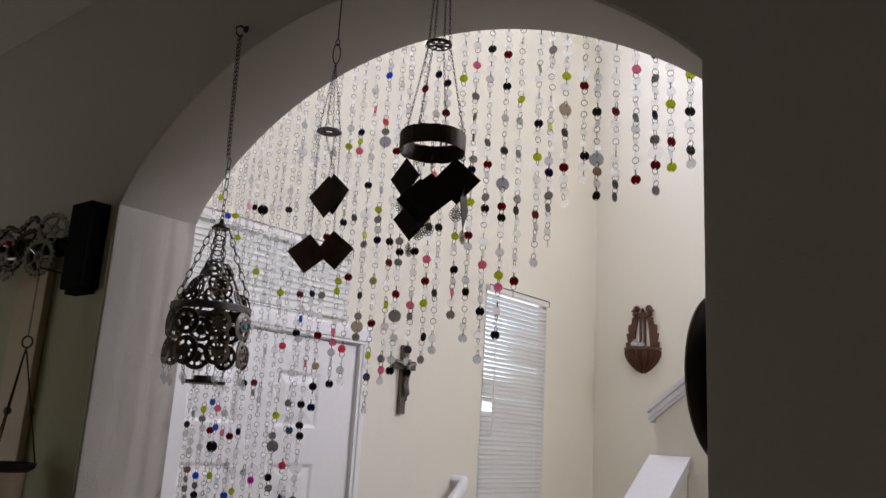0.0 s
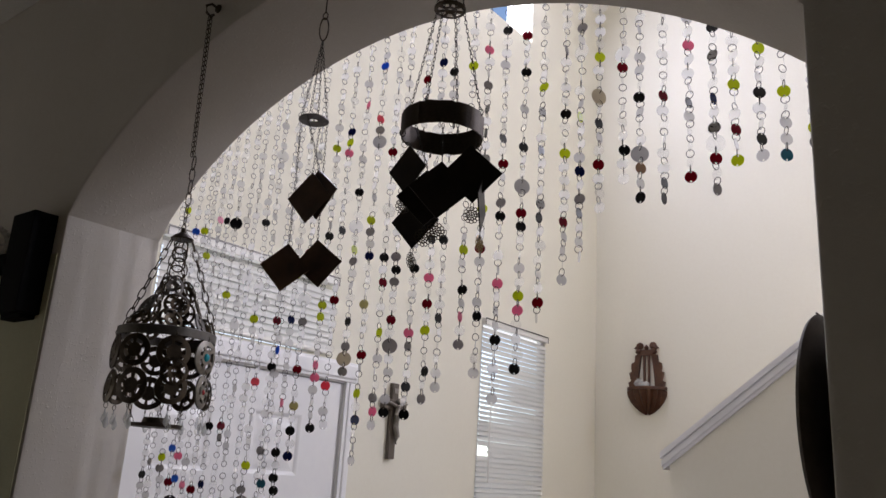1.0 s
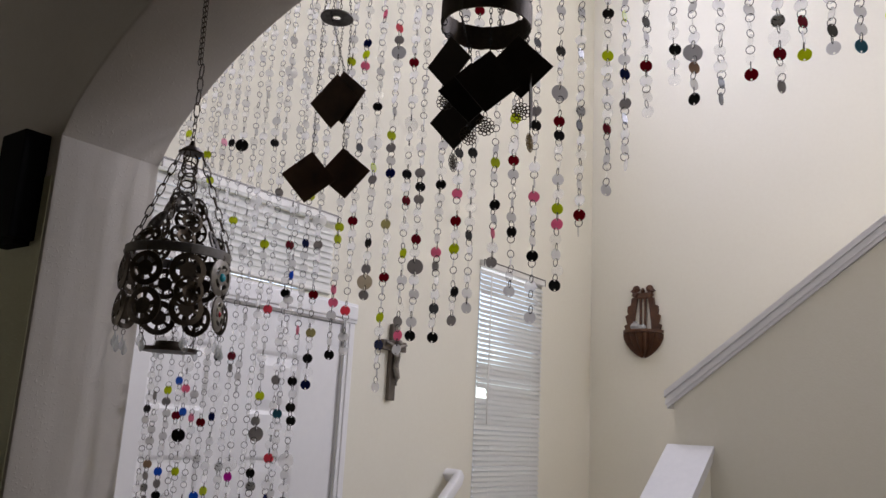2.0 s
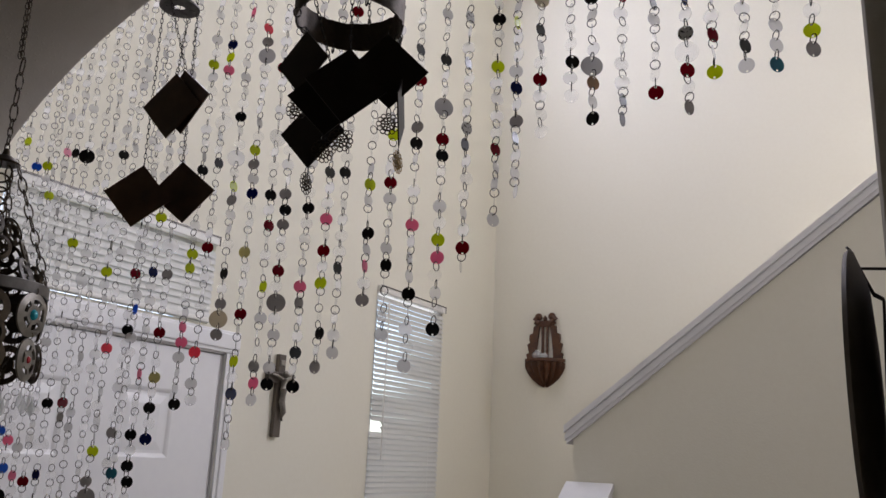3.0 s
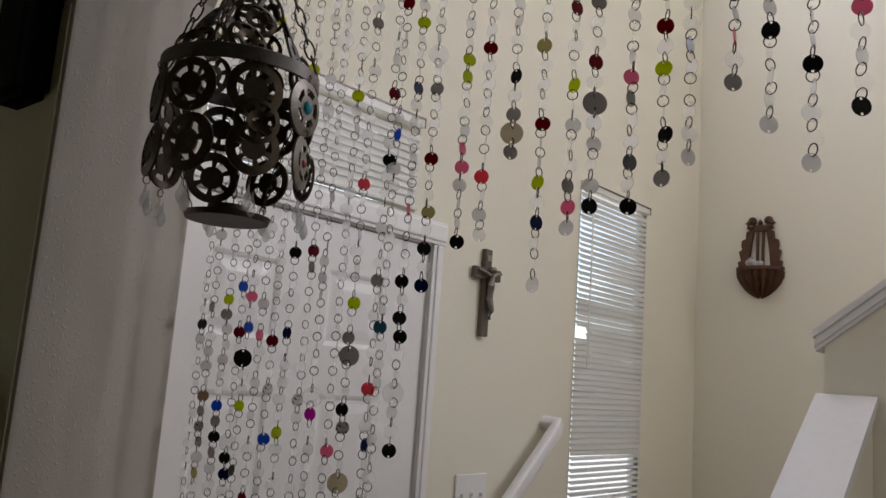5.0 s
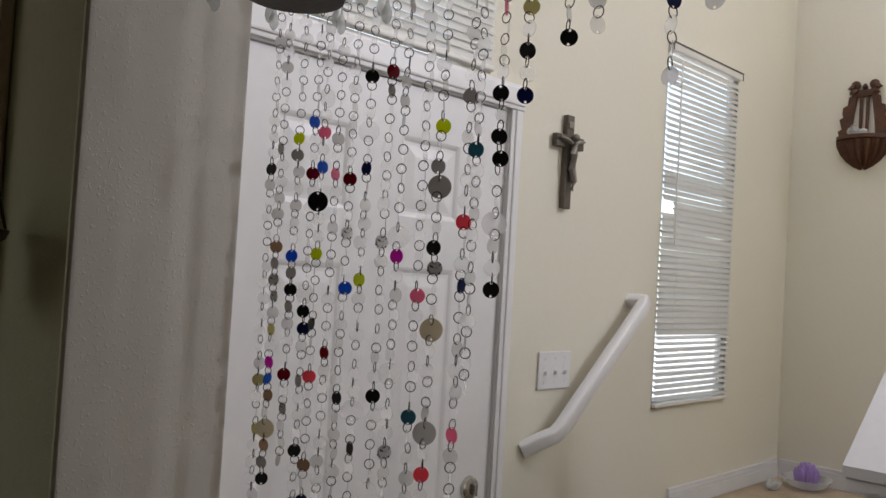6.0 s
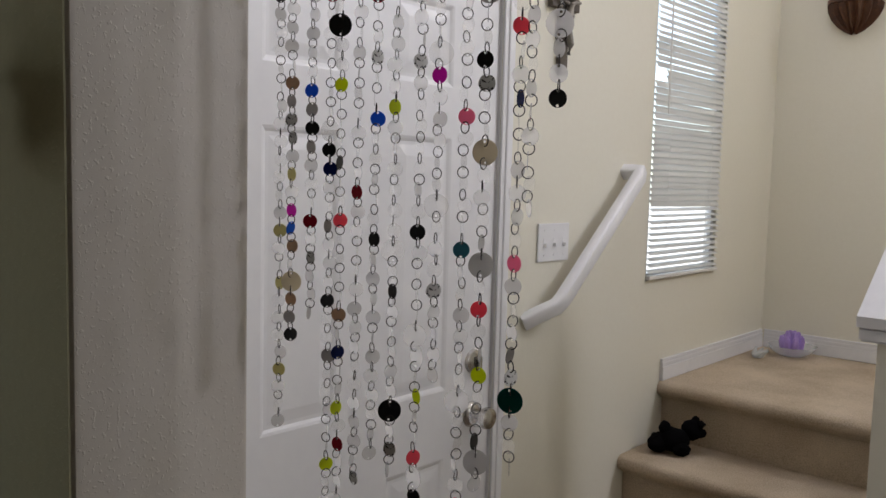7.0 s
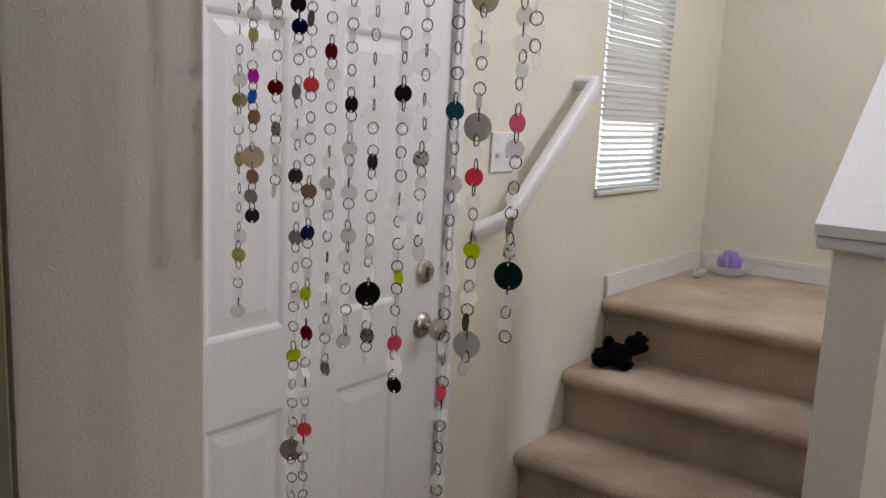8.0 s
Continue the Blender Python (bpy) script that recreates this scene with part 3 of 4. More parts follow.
def candle_bowl():
    ob = thing("glass_bowl", (0.17, 2.745, LAND + 0.001), "shallow clear glass bowl on the carpeted landing", "bowl")
    finish("dish", lathe([(0.03, 0.0), (0.05, 0.004), (0.078, 0.022), (0.094, 0.045), (0.091, 0.046), (0.074, 0.025), (0.046, 0.008), (0.001, 0.006)], n=32), crystal, ob, smooth=True)
    c = thing("candle", (0.17, 2.745, LAND + 0.011), "lilac flower-shaped candle standing in the glass bowl", "candle")
    bm = bmesh.new()
    for ring, (n, r, h, lean) in enumerate(((7, 0.032, 0.072, 0.009), (5, 0.019, 0.090, 0.004), (3, 0.008, 0.094, 0.002))):
        for k in range(n):
            a = k * math.tau / n + ring * 0.4
            u, v = Vector((math.cos(a), math.sin(a), 0)), Vector((-math.sin(a), math.cos(a), 0))
            add_tube(bm, [u * (r * 0.5), u * (r * 0.9) + Vector((0, 0, h * 0.35)), u * (r + lean * 0.5) + Vector((0, 0, h * 0.75)), u * (r + lean) + Vector((0, 0, h))], [0.012, 0.017, 0.014, 0.005], 8)
    finish("petals", bm, lilac, c, smooth=True)
    o = thing("glass_leaf", (0.075, 2.60, LAND + 0.001), "small clear glass leaf dish on the landing", "ornament")
    bm = bmesh.new()
    for k in range(5):
        a = -0.4 + k * 0.55
        u = Vector((math.cos(a), math.sin(a), 0))
        add_tube(bm, [u * 0.006 + Vector((0, 0, 0.006)), u * 0.03 + Vector((0, 0, 0.014)), u * 0.055 + Vector((0, 0, 0.034))], [0.006, 0.012, 0.003], 8)
    finish("leaves", bm, crystal, o, smooth=True)


candle_bowl()


def plush_toy():
    bm = bmesh.new()
    for c, r, st in (((0, 0, 0.045), 0.042, (1.25, 1, 0.95)), ((0.06, 0.015, 0.075), 0.034, (1, 1, 1)), ((0.075, 0.03, 0.104), 0.014, (1, 1, 1)), ((0.086, 0.0, 0.10), 0.013, (1, 1, 1)),
                     ((-0.052, -0.01, 0.032), 0.028, (1.2, 1, 1)), ((-0.045, 0.03, 0.03), 0.026, (1, 1.2, 1)), ((0.02, -0.035, 0.024), 0.022, (1.3, 1, 1)), ((-0.03, 0.0, 0.082), 0.02, (1, 1, 1.2)), ((0.09, 0.008, 0.066), 0.016, (1, 1, 0.8))):
        bmesh.ops.create_icosphere(bm, subdivisions=3, radius=r, matrix=Matrix.Translation(c) @ Matrix.Diagonal((*st, 1)))
    for v in bm.verts:
        v.co += Vector(v.co).normalized() * 0.006 * noise.noise(v.co * 70) + noise.noise_vector(v.co * 160) * 0.003
        v.co.z = max(v.co.z, 0.001)
    ob = tagged(finish("plush_toy", bm, plush, smooth=True), "small black plush toy slumped on a carpeted step", "toy")
    ob.matrix_world = pose(0.115, 1.865, 0.643, 0, 0, 38)


plush_toy()


# ---- hangings in the archway ----
HY = -0.244


def chain(name, a, b, mat, parent, link=0.006, width=0.0022, r=0.0005, sides=5):
    """A chain of alternating wire links from a to b."""
    a, b = Vector(a), Vector(b)
    d = b - a
    n = max(2, round(d.length / (link * 1.55)))
    q = d.to_track_quat("Z", "Y").to_matrix().to_4x4()
    bm = bmesh.new()
    for k in range(n):
        c = a + d * ((k + 0.5) / n)
        m = Matrix.Translation(c) @ q @ Matrix.Rotation(radians(90 * (k % 2)), 4, "Z")
        pts = [m @ Vector((width * math.cos(t), 0, link * math.sin(t))) for t in (j * math.tau / 10 for j in range(10))]
        add_tube(bm, pts, r, sides, True)
    return finish(name, bm, mat, parent, smooth=True)


def flat_ring(bm, m, r0, r1, t, n=28):
    """A flat washer: radii r0 and r1, thickness t, about the local y axis."""
    rows = []
    for r, y in ((r0, -t / 2), (r1, -t / 2), (r1, t / 2), (r0, t / 2)):
        rows.append([bm.verts.new(m @ Vector((r * math.cos(k * math.tau / n), y, r * math.sin(k * math.tau / n)))) for k in range(n)])
    for u, v in zip(rows, rows[1:] + rows[:1]):
        for k in range(n):
            bm.faces.new((u[k], u[(k + 1) % n], v[(k + 1) % n], v[k]))


def concho(m, r, spokes=5, gap=(0.68, 0.44), eye=0.0):
    """A pierced metal medallion: a broad raised rim joined to its boss by thin spokes; eye is the hole in the boss."""
    bm = bmesh.new()

    def loop(pts):
        vs = [bm.verts.new((x, 0, z)) for x, z in pts]
        return [bm.edges.new((vs[k], vs[(k + 1) % len(vs)])) for k in range(len(vs))]

    def arc(rad, a0, a1, n):
        return [(rad * math.cos(a0 + (a1 - a0) * k / n), rad * math.sin(a0 + (a1 - a0) * k / n)) for k in range(n + 1)]
    es = loop(arc(r, 0, math.tau * 27 / 28, 27))
    if eye:
        es += loop(arc(r * eye, 0, math.tau * 7 / 8, 7))
    for k in range(spokes):
        a0, a1 = (k + 0.15) * math.tau / spokes, (k + 0.85) * math.tau / spokes
        es += loop(arc(r * gap[0], a0, a1, 5) + arc(r * gap[1], a1, a0, 4))
    bmesh.ops.triangle_fill(bm, edges=es, use_beauty=True)
    got = bmesh.ops.extrude_face_region(bm, geom=list(bm.faces))["geom"]
    for v in got:
        if isinstance(v, bmesh.types.BMVert):
            v.co.y += 0.0022
    for v in bm.verts:
        d = Vector((v.co.x, 0, v.co.z)).length / r
        v.co.y += 0.0016 * math.cos(d * 5.2)
    bm.transform(m)
    return bm


def filigree(m, r):
    """A lacy flower disc of wire petals."""
    bm = bmesh.new()
    for ring, n, s in ((0.76, 12, 0.235), (0.46, 9, 0.20), (0.2, 5, 0.13)):
        for k in range(n):
            a = k * math.tau / n
            c = Vector((r * ring * math.cos(a), 0, r * ring * math.sin(a)))
            add_tube(bm, [m @ (c + Vector((r * s * math.cos(t), 0, r * s * math.sin(t)))) for t in (j * math.tau / 8 for j in range(8))], r * 0.055, 4, True)
    flat_ring(bm, m, r * 0.02, r * 0.12, 0.002, 8)
    return bm


def facing(x, y, z, yaw=0.0, tilt=0.0, roll=0.0):
    return pose(x, y, z, tilt, roll, yaw)


turquoise = material("turquoise glass", (0.02, 0.42, 0.50), (0.02, 0.30, 0.40), 0.15, scale=30)
ruby = material("red glass", (0.45, 0.02, 0.03), (0.30, 0.01, 0.02), 0.15, scale=30)


def lantern():
    rng = random.Random(11)
    ob = thing("hanging_lantern", (0.909, HY, 2.492), "bronze hanging lantern of pierced medallions with glass drops", "lantern")
    top, band, R = -0.395, -0.556, 0.071
    hook = tube([(0, 0.0, 0.012), (0, -0.012, 0.014), (0, -0.022, 0.006), (0, -0.020, -0.006), (0, -0.01, -0.010), (0, -0.006, -0.003)], 0.0022, 8)
    add_lathe(hook, [(0.008, 0.0), (0.007, 0.003), (0.003, 0.005)], (0, 0.002, 0.012), 12, Matrix.Rotation(radians(90), 4, "X"))
    finish("hook", hook, bronze, ob, smooth=True)
    chain("chain", (-0.003, -0.012, -0.008), (-0.003, -0.004, -0.262), bronze, ob, 0.0055, 0.0026, 0.0008)
    chain("chain", (0.003, -0.012, -0.008), (0.002, -0.004, -0.262), bronze, ob, 0.0055, 0.0026, 0.0008)
    chain("chain", (0, 0, -0.262), (0, 0, -0.345), bronze, ob, 0.0125, 0.0048, 0.0011)
    chain("chain", (0, 0, -0.345), (0, 0, top + 0.008), bronze, ob, 0.007, 0.003, 0.0009)
    finish("cap", lathe([(0.003, 0.012), (0.005, 0.004), (0.013, -0.001), (0.018, -0.006), (0.016, -0.008), (0.001, -0.008)], (0, 0, top), 20), bronze, ob, smooth=True)
    for k in range(6):
        z = top - 0.018 - 0.0145 * k
        m = facing((0.004 if k % 2 else -0.004), 0.003 * (-1) ** k, z, 25 + 47 * (k % 2), 0, 0)
        bm = bmesh.new()
        add_tube(bm, [m @ Vector((0.0115 * math.cos(t), 0, 0.0115 * math.sin(t))) for t in (j * math.tau / 20 for j in range(20))], 0.0013, 6, True)
        finish("link", bm, bronze, ob, smooth=True)
    for k in range(4):
        a = radians(38 + 90 * k)
        chain("side_chain", (0.016 * math.cos(a), 0.016 * math.sin(a), top - 0.008), (R * math.cos(a), R * math.sin(a), band + 0.008), bronze, ob, 0.011, 0.0045, 0.001)
    bm = bmesh.new()
    add_lathe(bm, [(R, 0.007), (R + 0.0016, 0.006), (R + 0.0016, -0.006), (R, -0.007), (R - 0.0012, -0.006), (R - 0.0012, 0.006), (R, 0.007)], (0, 0, band), 48, cap=False)
    finish("hoop", bm, tin, ob, "grey metal hoop", True)
    # crown of tilted pierced discs above the hoop
    for row, (n, r, z, size) in enumerate(((7, 0.058, band + 0.017, 0.0195), (5, 0.041, band + 0.044, 0.0195), (3, 0.024, band + 0.074, 0.018))):
        for k in range(n):
            a = k * math.tau / n + 0.35 + row * 0.5
            m = facing(r * math.cos(a), r * math.sin(a), z, math.degrees(a) + 90, -25 + rng.uniform(-9, 9), rng.uniform(0, 60))
            finish("medallion", concho(m, size, 6, (0.80, 0.52), 0.22), pewter if (row, k) == (2, 1) else bronze if (k + row) % 4 else tin, ob, smooth=True)
    # two hanging rows below it; the pale jewelled column faces the hall, and one column has three smaller discs
    n = 8
    for row in range(2):
        for k in range(n):
            a = radians(22 - 45 * k) + 0.05 * row
            z = band - 0.031 - 0.051 * row
            size = 0.0258 - 0.0012 * ((k + row) % 3)
            m = facing((R + 0.001) * math.cos(a), (R + 0.001) * math.sin(a), z, math.degrees(a) + 90 + rng.uniform(-10, 10), rng.uniform(-5, 5), rng.uniform(0, 60))
            finish("medallion", concho(m, size, 5 + k % 2), pewter if k == 0 else bronze if (k + row) % 3 else steel, ob, "pale pewter medallion" if k == 0 else "", smooth=True)
            if k == 1 and row:
                m2 = facing((R + 0.004) * math.cos(a), (R + 0.004) * math.sin(a), z + 0.023, math.degrees(a) + 90, 3, 20)
                finish("medallion", concho(m2, 0.020, 6, (0.78, 0.46), 0.2), bronze, ob, smooth=True)
            if k == 0:
                bm = bmesh.new()
                bmesh.ops.create_icosphere(bm, subdivisions=2, radius=0.0066 if row == 0 else 0.0045, matrix=m @ Matrix.Diagonal((1, 0.8, 1, 1)))
                finish("gem", bm, turquoise if row == 0 else ruby, ob, "turquoise glass gem" if row == 0 else "red glass gem", True)
            bm = bmesh.new()
            add_loop(bm, (R * math.cos(a), R * math.sin(a), z + 0.0275), 0.003, 0.004, 0.0006, math.degrees(a), 8, 5)
            if row:
                finish("link", bm, bronze, ob)
                bm = bmesh.new()
                add_loop(bm, (R * math.cos(a), R * math.sin(a), z - 0.028), 0.003, 0.004, 0.0006, math.degrees(a), 8, 5)
            finish("link", bm, bronze, ob)
            if row:
                for off in (0.0, 0.007):
                    drop = lathe([(0.0006, 0.0), (0.0012, -0.006), (0.0038, -0.013), (0.0042, -0.017), (0.0026, -0.021), (0.0005, -0.023)], (R * math.cos(a) + off, R * math.sin(a), z - 0.031 - off), 10)
                    finish("drop", drop, crystal, ob, "clear glass drop", True)
    # candle plate inside, hung on three chains
    bm = lathe([(0.001, -0.002), (0.037, -0.002), (0.039, 0.003), (0.036, 0.003), (0.020, 0.001), (0.018, 0.012), (0.016, 0.012), (0.015, 0.002), (0.001, 0.002)], (0.004, 0.0, -0.690), 28)
    finish("candle_plate", bm, steel, ob, smooth=True)
    for k in range(3):
        a = radians(20 + 120 * k)
        chain("inner_chain", (R * math.cos(a), R * math.sin(a), band - 0.006), (0.004 + 0.035 * math.cos(a), 0.035 * math.sin(a), -0.688), bronze, ob, 0.006, 0.0022, 0.0006)
    return ob


lantern()

panel_mat = material("dark smoked panel", (0.012, 0.009, 0.008), (0.035, 0.022, 0.016), 0.5, scale=11, fine=60, bump=0.15, bump_scale=40, spread=0.5, spec=0.25)
# the brown tone paints the panels' reflected sheen into their base colour
sheen_panel = material("smoked panel with painted brown sheen", (0.025, 0.013, 0.009), (0.15, 0.078, 0.045), 0.3, scale=16, fine=45, bump=0.2, bump_scale=40, spread=0.4)


def diamond(parent, x, y, z, diag, yaw, tilt=0.0, lean=0.0, mat=None):
    """A square plate hung by one corner, with its eyelet."""
    h = diag / 2
    m = pose(x, y, z, tilt, lean, yaw)
    bm = bmesh.new()
    u = [bm.verts.new(m @ Vector((a, -0.0007, b))) for a, b in ((h, 0), (0, h), (-h, 0), (0, -h))]
    v = [bm.verts.new(m @ Vector((a, 0.0007, b))) for a, b in ((h, 0), (0, h), (-h, 0), (0, -h))]
    bm.faces.new(u)
    bm.faces.new(v[::-1])
    for k in range(4):
        bm.faces.new((u[k], v[k], v[(k + 1) % 4], u[(k + 1) % 4]))
    plate = finish("panel", bm, mat or panel_mat, parent)
    bm = bmesh.new()
    c = m @ Vector((0, 0, h - 0.0005))
    add_loop(bm, c, 0.0025, 0.003, 0.0005, yaw + 90, 8, 5)
    finish("eyelet", bm, wire, plate)
    return m @ Vector((0, 0, h + 0.002)), m @ Vector((0, 0, -h))


def small_chime():
    x0, y0 = 1.183, -0.240
    ob = thing("wind_chime", (x0, y0, 2.60), "wind chime of three dark square panels under a pierced disc", "wind chime")
    z = lambda h: h - 2.60
    finish("hook", tube([(0, -0.009, 0.0), (0, 0.0, 0.004), (0, 0.002, -0.006), (0, -0.0, -0.012)], 0.0014, 6), wire, ob)
    finish("wire", tube([(0, 0, -0.01), (0, 0, z(2.405))], 0.0011, 6), bronze, ob)
    bm = bmesh.new()
    add_loop(bm, (0, 0, z(2.400)), 0.004, 0.006, 0.0009, 20)
    add_loop(bm, (0, 0, z(2.378)), 0.0065, 0.019, 0.0011, 40)
    finish("ring", bm, bronze, ob, smooth=True)
    m = facing(0, 0, z(2.232), 0, 90, 0)
    bm = bmesh.new()
    flat_ring(bm, m, 0.006, 0.0215, 0.002, 30)
    for k in range(6):
        a = k * math.tau / 6
        flat_ring(bm, m @ Matrix.Translation((0.013 * math.cos(a), 0, 0.013 * math.sin(a))), 0.002, 0.004, 0.003, 10)
    finish("disc", bm, tin, ob, smooth=True)
    for k in range(4):
        a = radians(30 + 90 * k)
        e = (0.0195 * math.cos(a), 0.0195 * math.sin(a), z(2.233))
        chain("chain", (0, 0, z(2.358)), e, wire, ob, 0.0035, 0.0014, 0.0004)
    for px, py, pz, yaw, lean, src in ((-0.031, 0.004, 2.020, 38, 4, 200), (0.000, 0.036, 2.030, 30, -6, 60), (0.008, 0.0, 2.114, 10, 3, 110), (0.018, 0.006, 2.119, 2, -4, 290)):
        head, foot = diamond(ob, px, py, z(pz), 0.074 if pz > 2.1 else 0.069, yaw, 0, lean, sheen_panel)
        a = radians(src)
        chain("chain", (0.0195 * math.cos(a), 0.0195 * math.sin(a), z(2.231)), head, wire, ob, 0.0035, 0.0014, 0.0004)
    return ob


small_chime()
gold = material("worn gilt filigree", (0.50, 0.36, 0.15), (0.30, 0.2, 0.09), 0.3, 0.9, scale=60)


def hoop_chime():
    x0, y0 = 1.422, -0.242
    ob = thing("hoop_chime", (x0, y0, 2.62), "wind chime with a hammered hoop, dark square panels and filigree flowers", "wind chime")
    z = lambda h: h - 2.62
    finish("hook", tube([(0, -0.003, 0.0), (0, 0.003, 0.004), (0, 0.006, -0.006), (0, 0.0, -0.012)], 0.0014, 6), wire, ob)
    m = facing(0, 0, z(2.327), 0, 90, 0)
    finish("disc", concho(m, 0.0205, 7, (0.80, 0.34), 0.16), bronze, ob, smooth=True)
    R, hz = 0.049, z(2.164)
    bm = bmesh.new()
    n = 72
    rows = [(R - 0.001, 0.014), (R + 0.001, 0.014), (R + 0.0012, 0.005), (R + 0.0012, -0.005), (R + 0.001, -0.014), (R - 0.001, -0.014)]
    wob = [0.0016 * noise.noise(Vector((k * 0.9, 0, 3))) for k in range(n)]
    rings = [[bm.verts.new(((r + wob[k]) * math.cos(k * math.tau / n), (r + wob[k]) * math.sin(k * math.tau / n), hz + h + 0.0014 * noise.noise(Vector((k * 0.7, h * 90, 1))))) for k in range(n)] for r, h in rows]
    for u, v in zip(rings, rings[1:] + rings[:1]):
        for k in range(n):
            bm.faces.new((u[k], u[(k + 1) % n], v[(k + 1) % n], v[k]))
    finish("hoop", bm, steel, ob, "hammered dark metal hoop", True)
    for k in range(4):
        a = radians(15 + 90 * k)
        mid = (0.0185 * math.cos(a), 0.0185 * math.sin(a), z(2.327))
        chain("chain", (0.004 * math.cos(a), 0.004 * math.sin(a), -0.008), mid, wire, ob, 0.004, 0.0016, 0.0005)
        chain("chain", mid, (R * math.cos(a), R * math.sin(a), hz + 0.016), wire, ob, 0.004, 0.0016, 0.0005)
        bm = bmesh.new()
        add_loop(bm, (R * math.cos(a), R * math.sin(a), hz + 0.015), 0.0035, 0.0045, 0.0008, math.degrees(a), 10, 5)
        finish("ring", bm, wire, ob)
        bm = bmesh.new()
        add_loop(bm, (R * math.cos(a + 0.7), R * math.sin(a + 0.7), hz - 0.0155), 0.0035, 0.0045, 0.0008, math.degrees(a) + 40, 10, 5)
        finish("ring", bm, wire, ob)
    for k, (px, py, pz, diag, yaw, lean, src) in enumerate(((-0.034, -0.020, 2.110, 0.062, -3, 3, 205), (0.032, 0.022, 2.106, 0.074, 38, -4, 40), (0.026, -0.030, 2.070, 0.070, 44, 2, 310), (-0.042, 0.010, 2.054, 0.070, 6, 3, 165), (0.040, 0.034, 2.070, 0.070, 118, 2, 55), (-0.009, -0.012, 2.072, 0.070, 36, 0, 270))):
        head, foot = diamond(ob, px, py, z(pz), diag, yaw, 0, lean)
        a = radians(src)
        src_p = Vector((R * math.cos(a), R * math.sin(a), hz - 0.016))
        if head.z < src_p.z - 0.004:
            chain("chain", src_p, head, wire, ob, 0.0035, 0.0015, 0.0005)
        bm = bmesh.new()
        add_loop(bm, foot - Vector((0, 0, 0.003)), 0.002, 0.004, 0.0005, yaw, 8, 5)
        finish("link", bm, wire, ob)
        finish("flower", filigree(facing(foot.x, foot.y, foot.z - 0.015, 25 + (75 if k in (3, 4) else 8 * k)), 0.0105), gold if k == 4 else bronze, ob, "gilt filigree flower" if k == 4 else "")
    return ob


hoop_chime()


# ---- plate on the right jamb, shelf and sculpture on the left pier ----
def wall_plate():
    ob = thing("wall_plate", (JR, -0.128, 1.822), "dark patinated metal plate hung by wires on the jamb", "plate")
    turn = Matrix.Rotation(radians(-90), 4, "Y") @ Matrix.Rotation(radians(0), 4, "X")
    rows = [(0.001, 0.012), (0.045, 0.013), (0.078, 0.015), (0.100, 0.022), (0.102, 0.024), (0.100, 0.027), (0.076, 0.021), (0.044, 0.018), (0.001, 0.017)]
    finish("dish", lathe(rows, (0, 0, 0), 56, turn), plate_mat, ob, smooth=True)
    for s in (-1, 1):
        finish("wire", tube([(-0.026, s * 0.018, 0.102), (-0.024, s * 0.016, 0.100), (-0.012, s * 0.006, 0.070), (-0.006, s * 0.004, 0.066)], 0.0009, 6), wire, ob)
        finish("wire", tube([(-0.026, s * 0.018, -0.101), (-0.012, s * 0.006, -0.062), (-0.006, s * 0.004, 0.066)], 0.0009, 6), wire, ob)
    finish("nail", tube([(0.0, 0, 0.088), (-0.022, 0, 0.090)], 0.0011, 6), wire, ob)
    return ob


wall_plate()


def gear(bm, m, r, teeth=22, hub=0.3):
    """A bicycle sprocket: toothed rim, five arms and a hub."""
    n = teeth * 4
    t = 0.003
    outer = [r * (1.0 if k % 4 in (0, 1) else 0.90) for k in range(n)]
    rows = []
    for y in (-t, t):
        rows.append([bm.verts.new(m @ Vector((outer[k] * math.cos(k * math.tau / n), y, outer[k] * math.sin(k * math.tau / n)))) for k in range(n)])
        rows.append([bm.verts.new(m @ Vector((r * 0.72 * math.cos(k * math.tau / n), y, r * 0.72 * math.sin(k * math.tau / n)))) for k in range(n)])
    a, b, c, d = rows
    for u, v in ((a, b), (b, d), (d, c), (c, a)):
        for k in range(n):
            bm.faces.new((u[k], u[(k + 1) % n], v[(k + 1) % n], v[k]))
    flat_ring(bm, m, r * 0.12, r * hub, 2.4 * t, 16)
    for k in range(5):
        q = k * math.tau / 5
        add_tube(bm, [m @ Vector((r * 0.2 * math.cos(q), 0, r * 0.2 * math.sin(q))), m @ Vector((r * 0.8 * math.cos(q), 0, r * 0.8 * math.sin(q)))], r * 0.07, 6)


chrome = material("worn chrome", (0.62, 0.61, 0.59), (0.22, 0.21, 0.20), 0.28, 0.85, scale=40, fine=150)


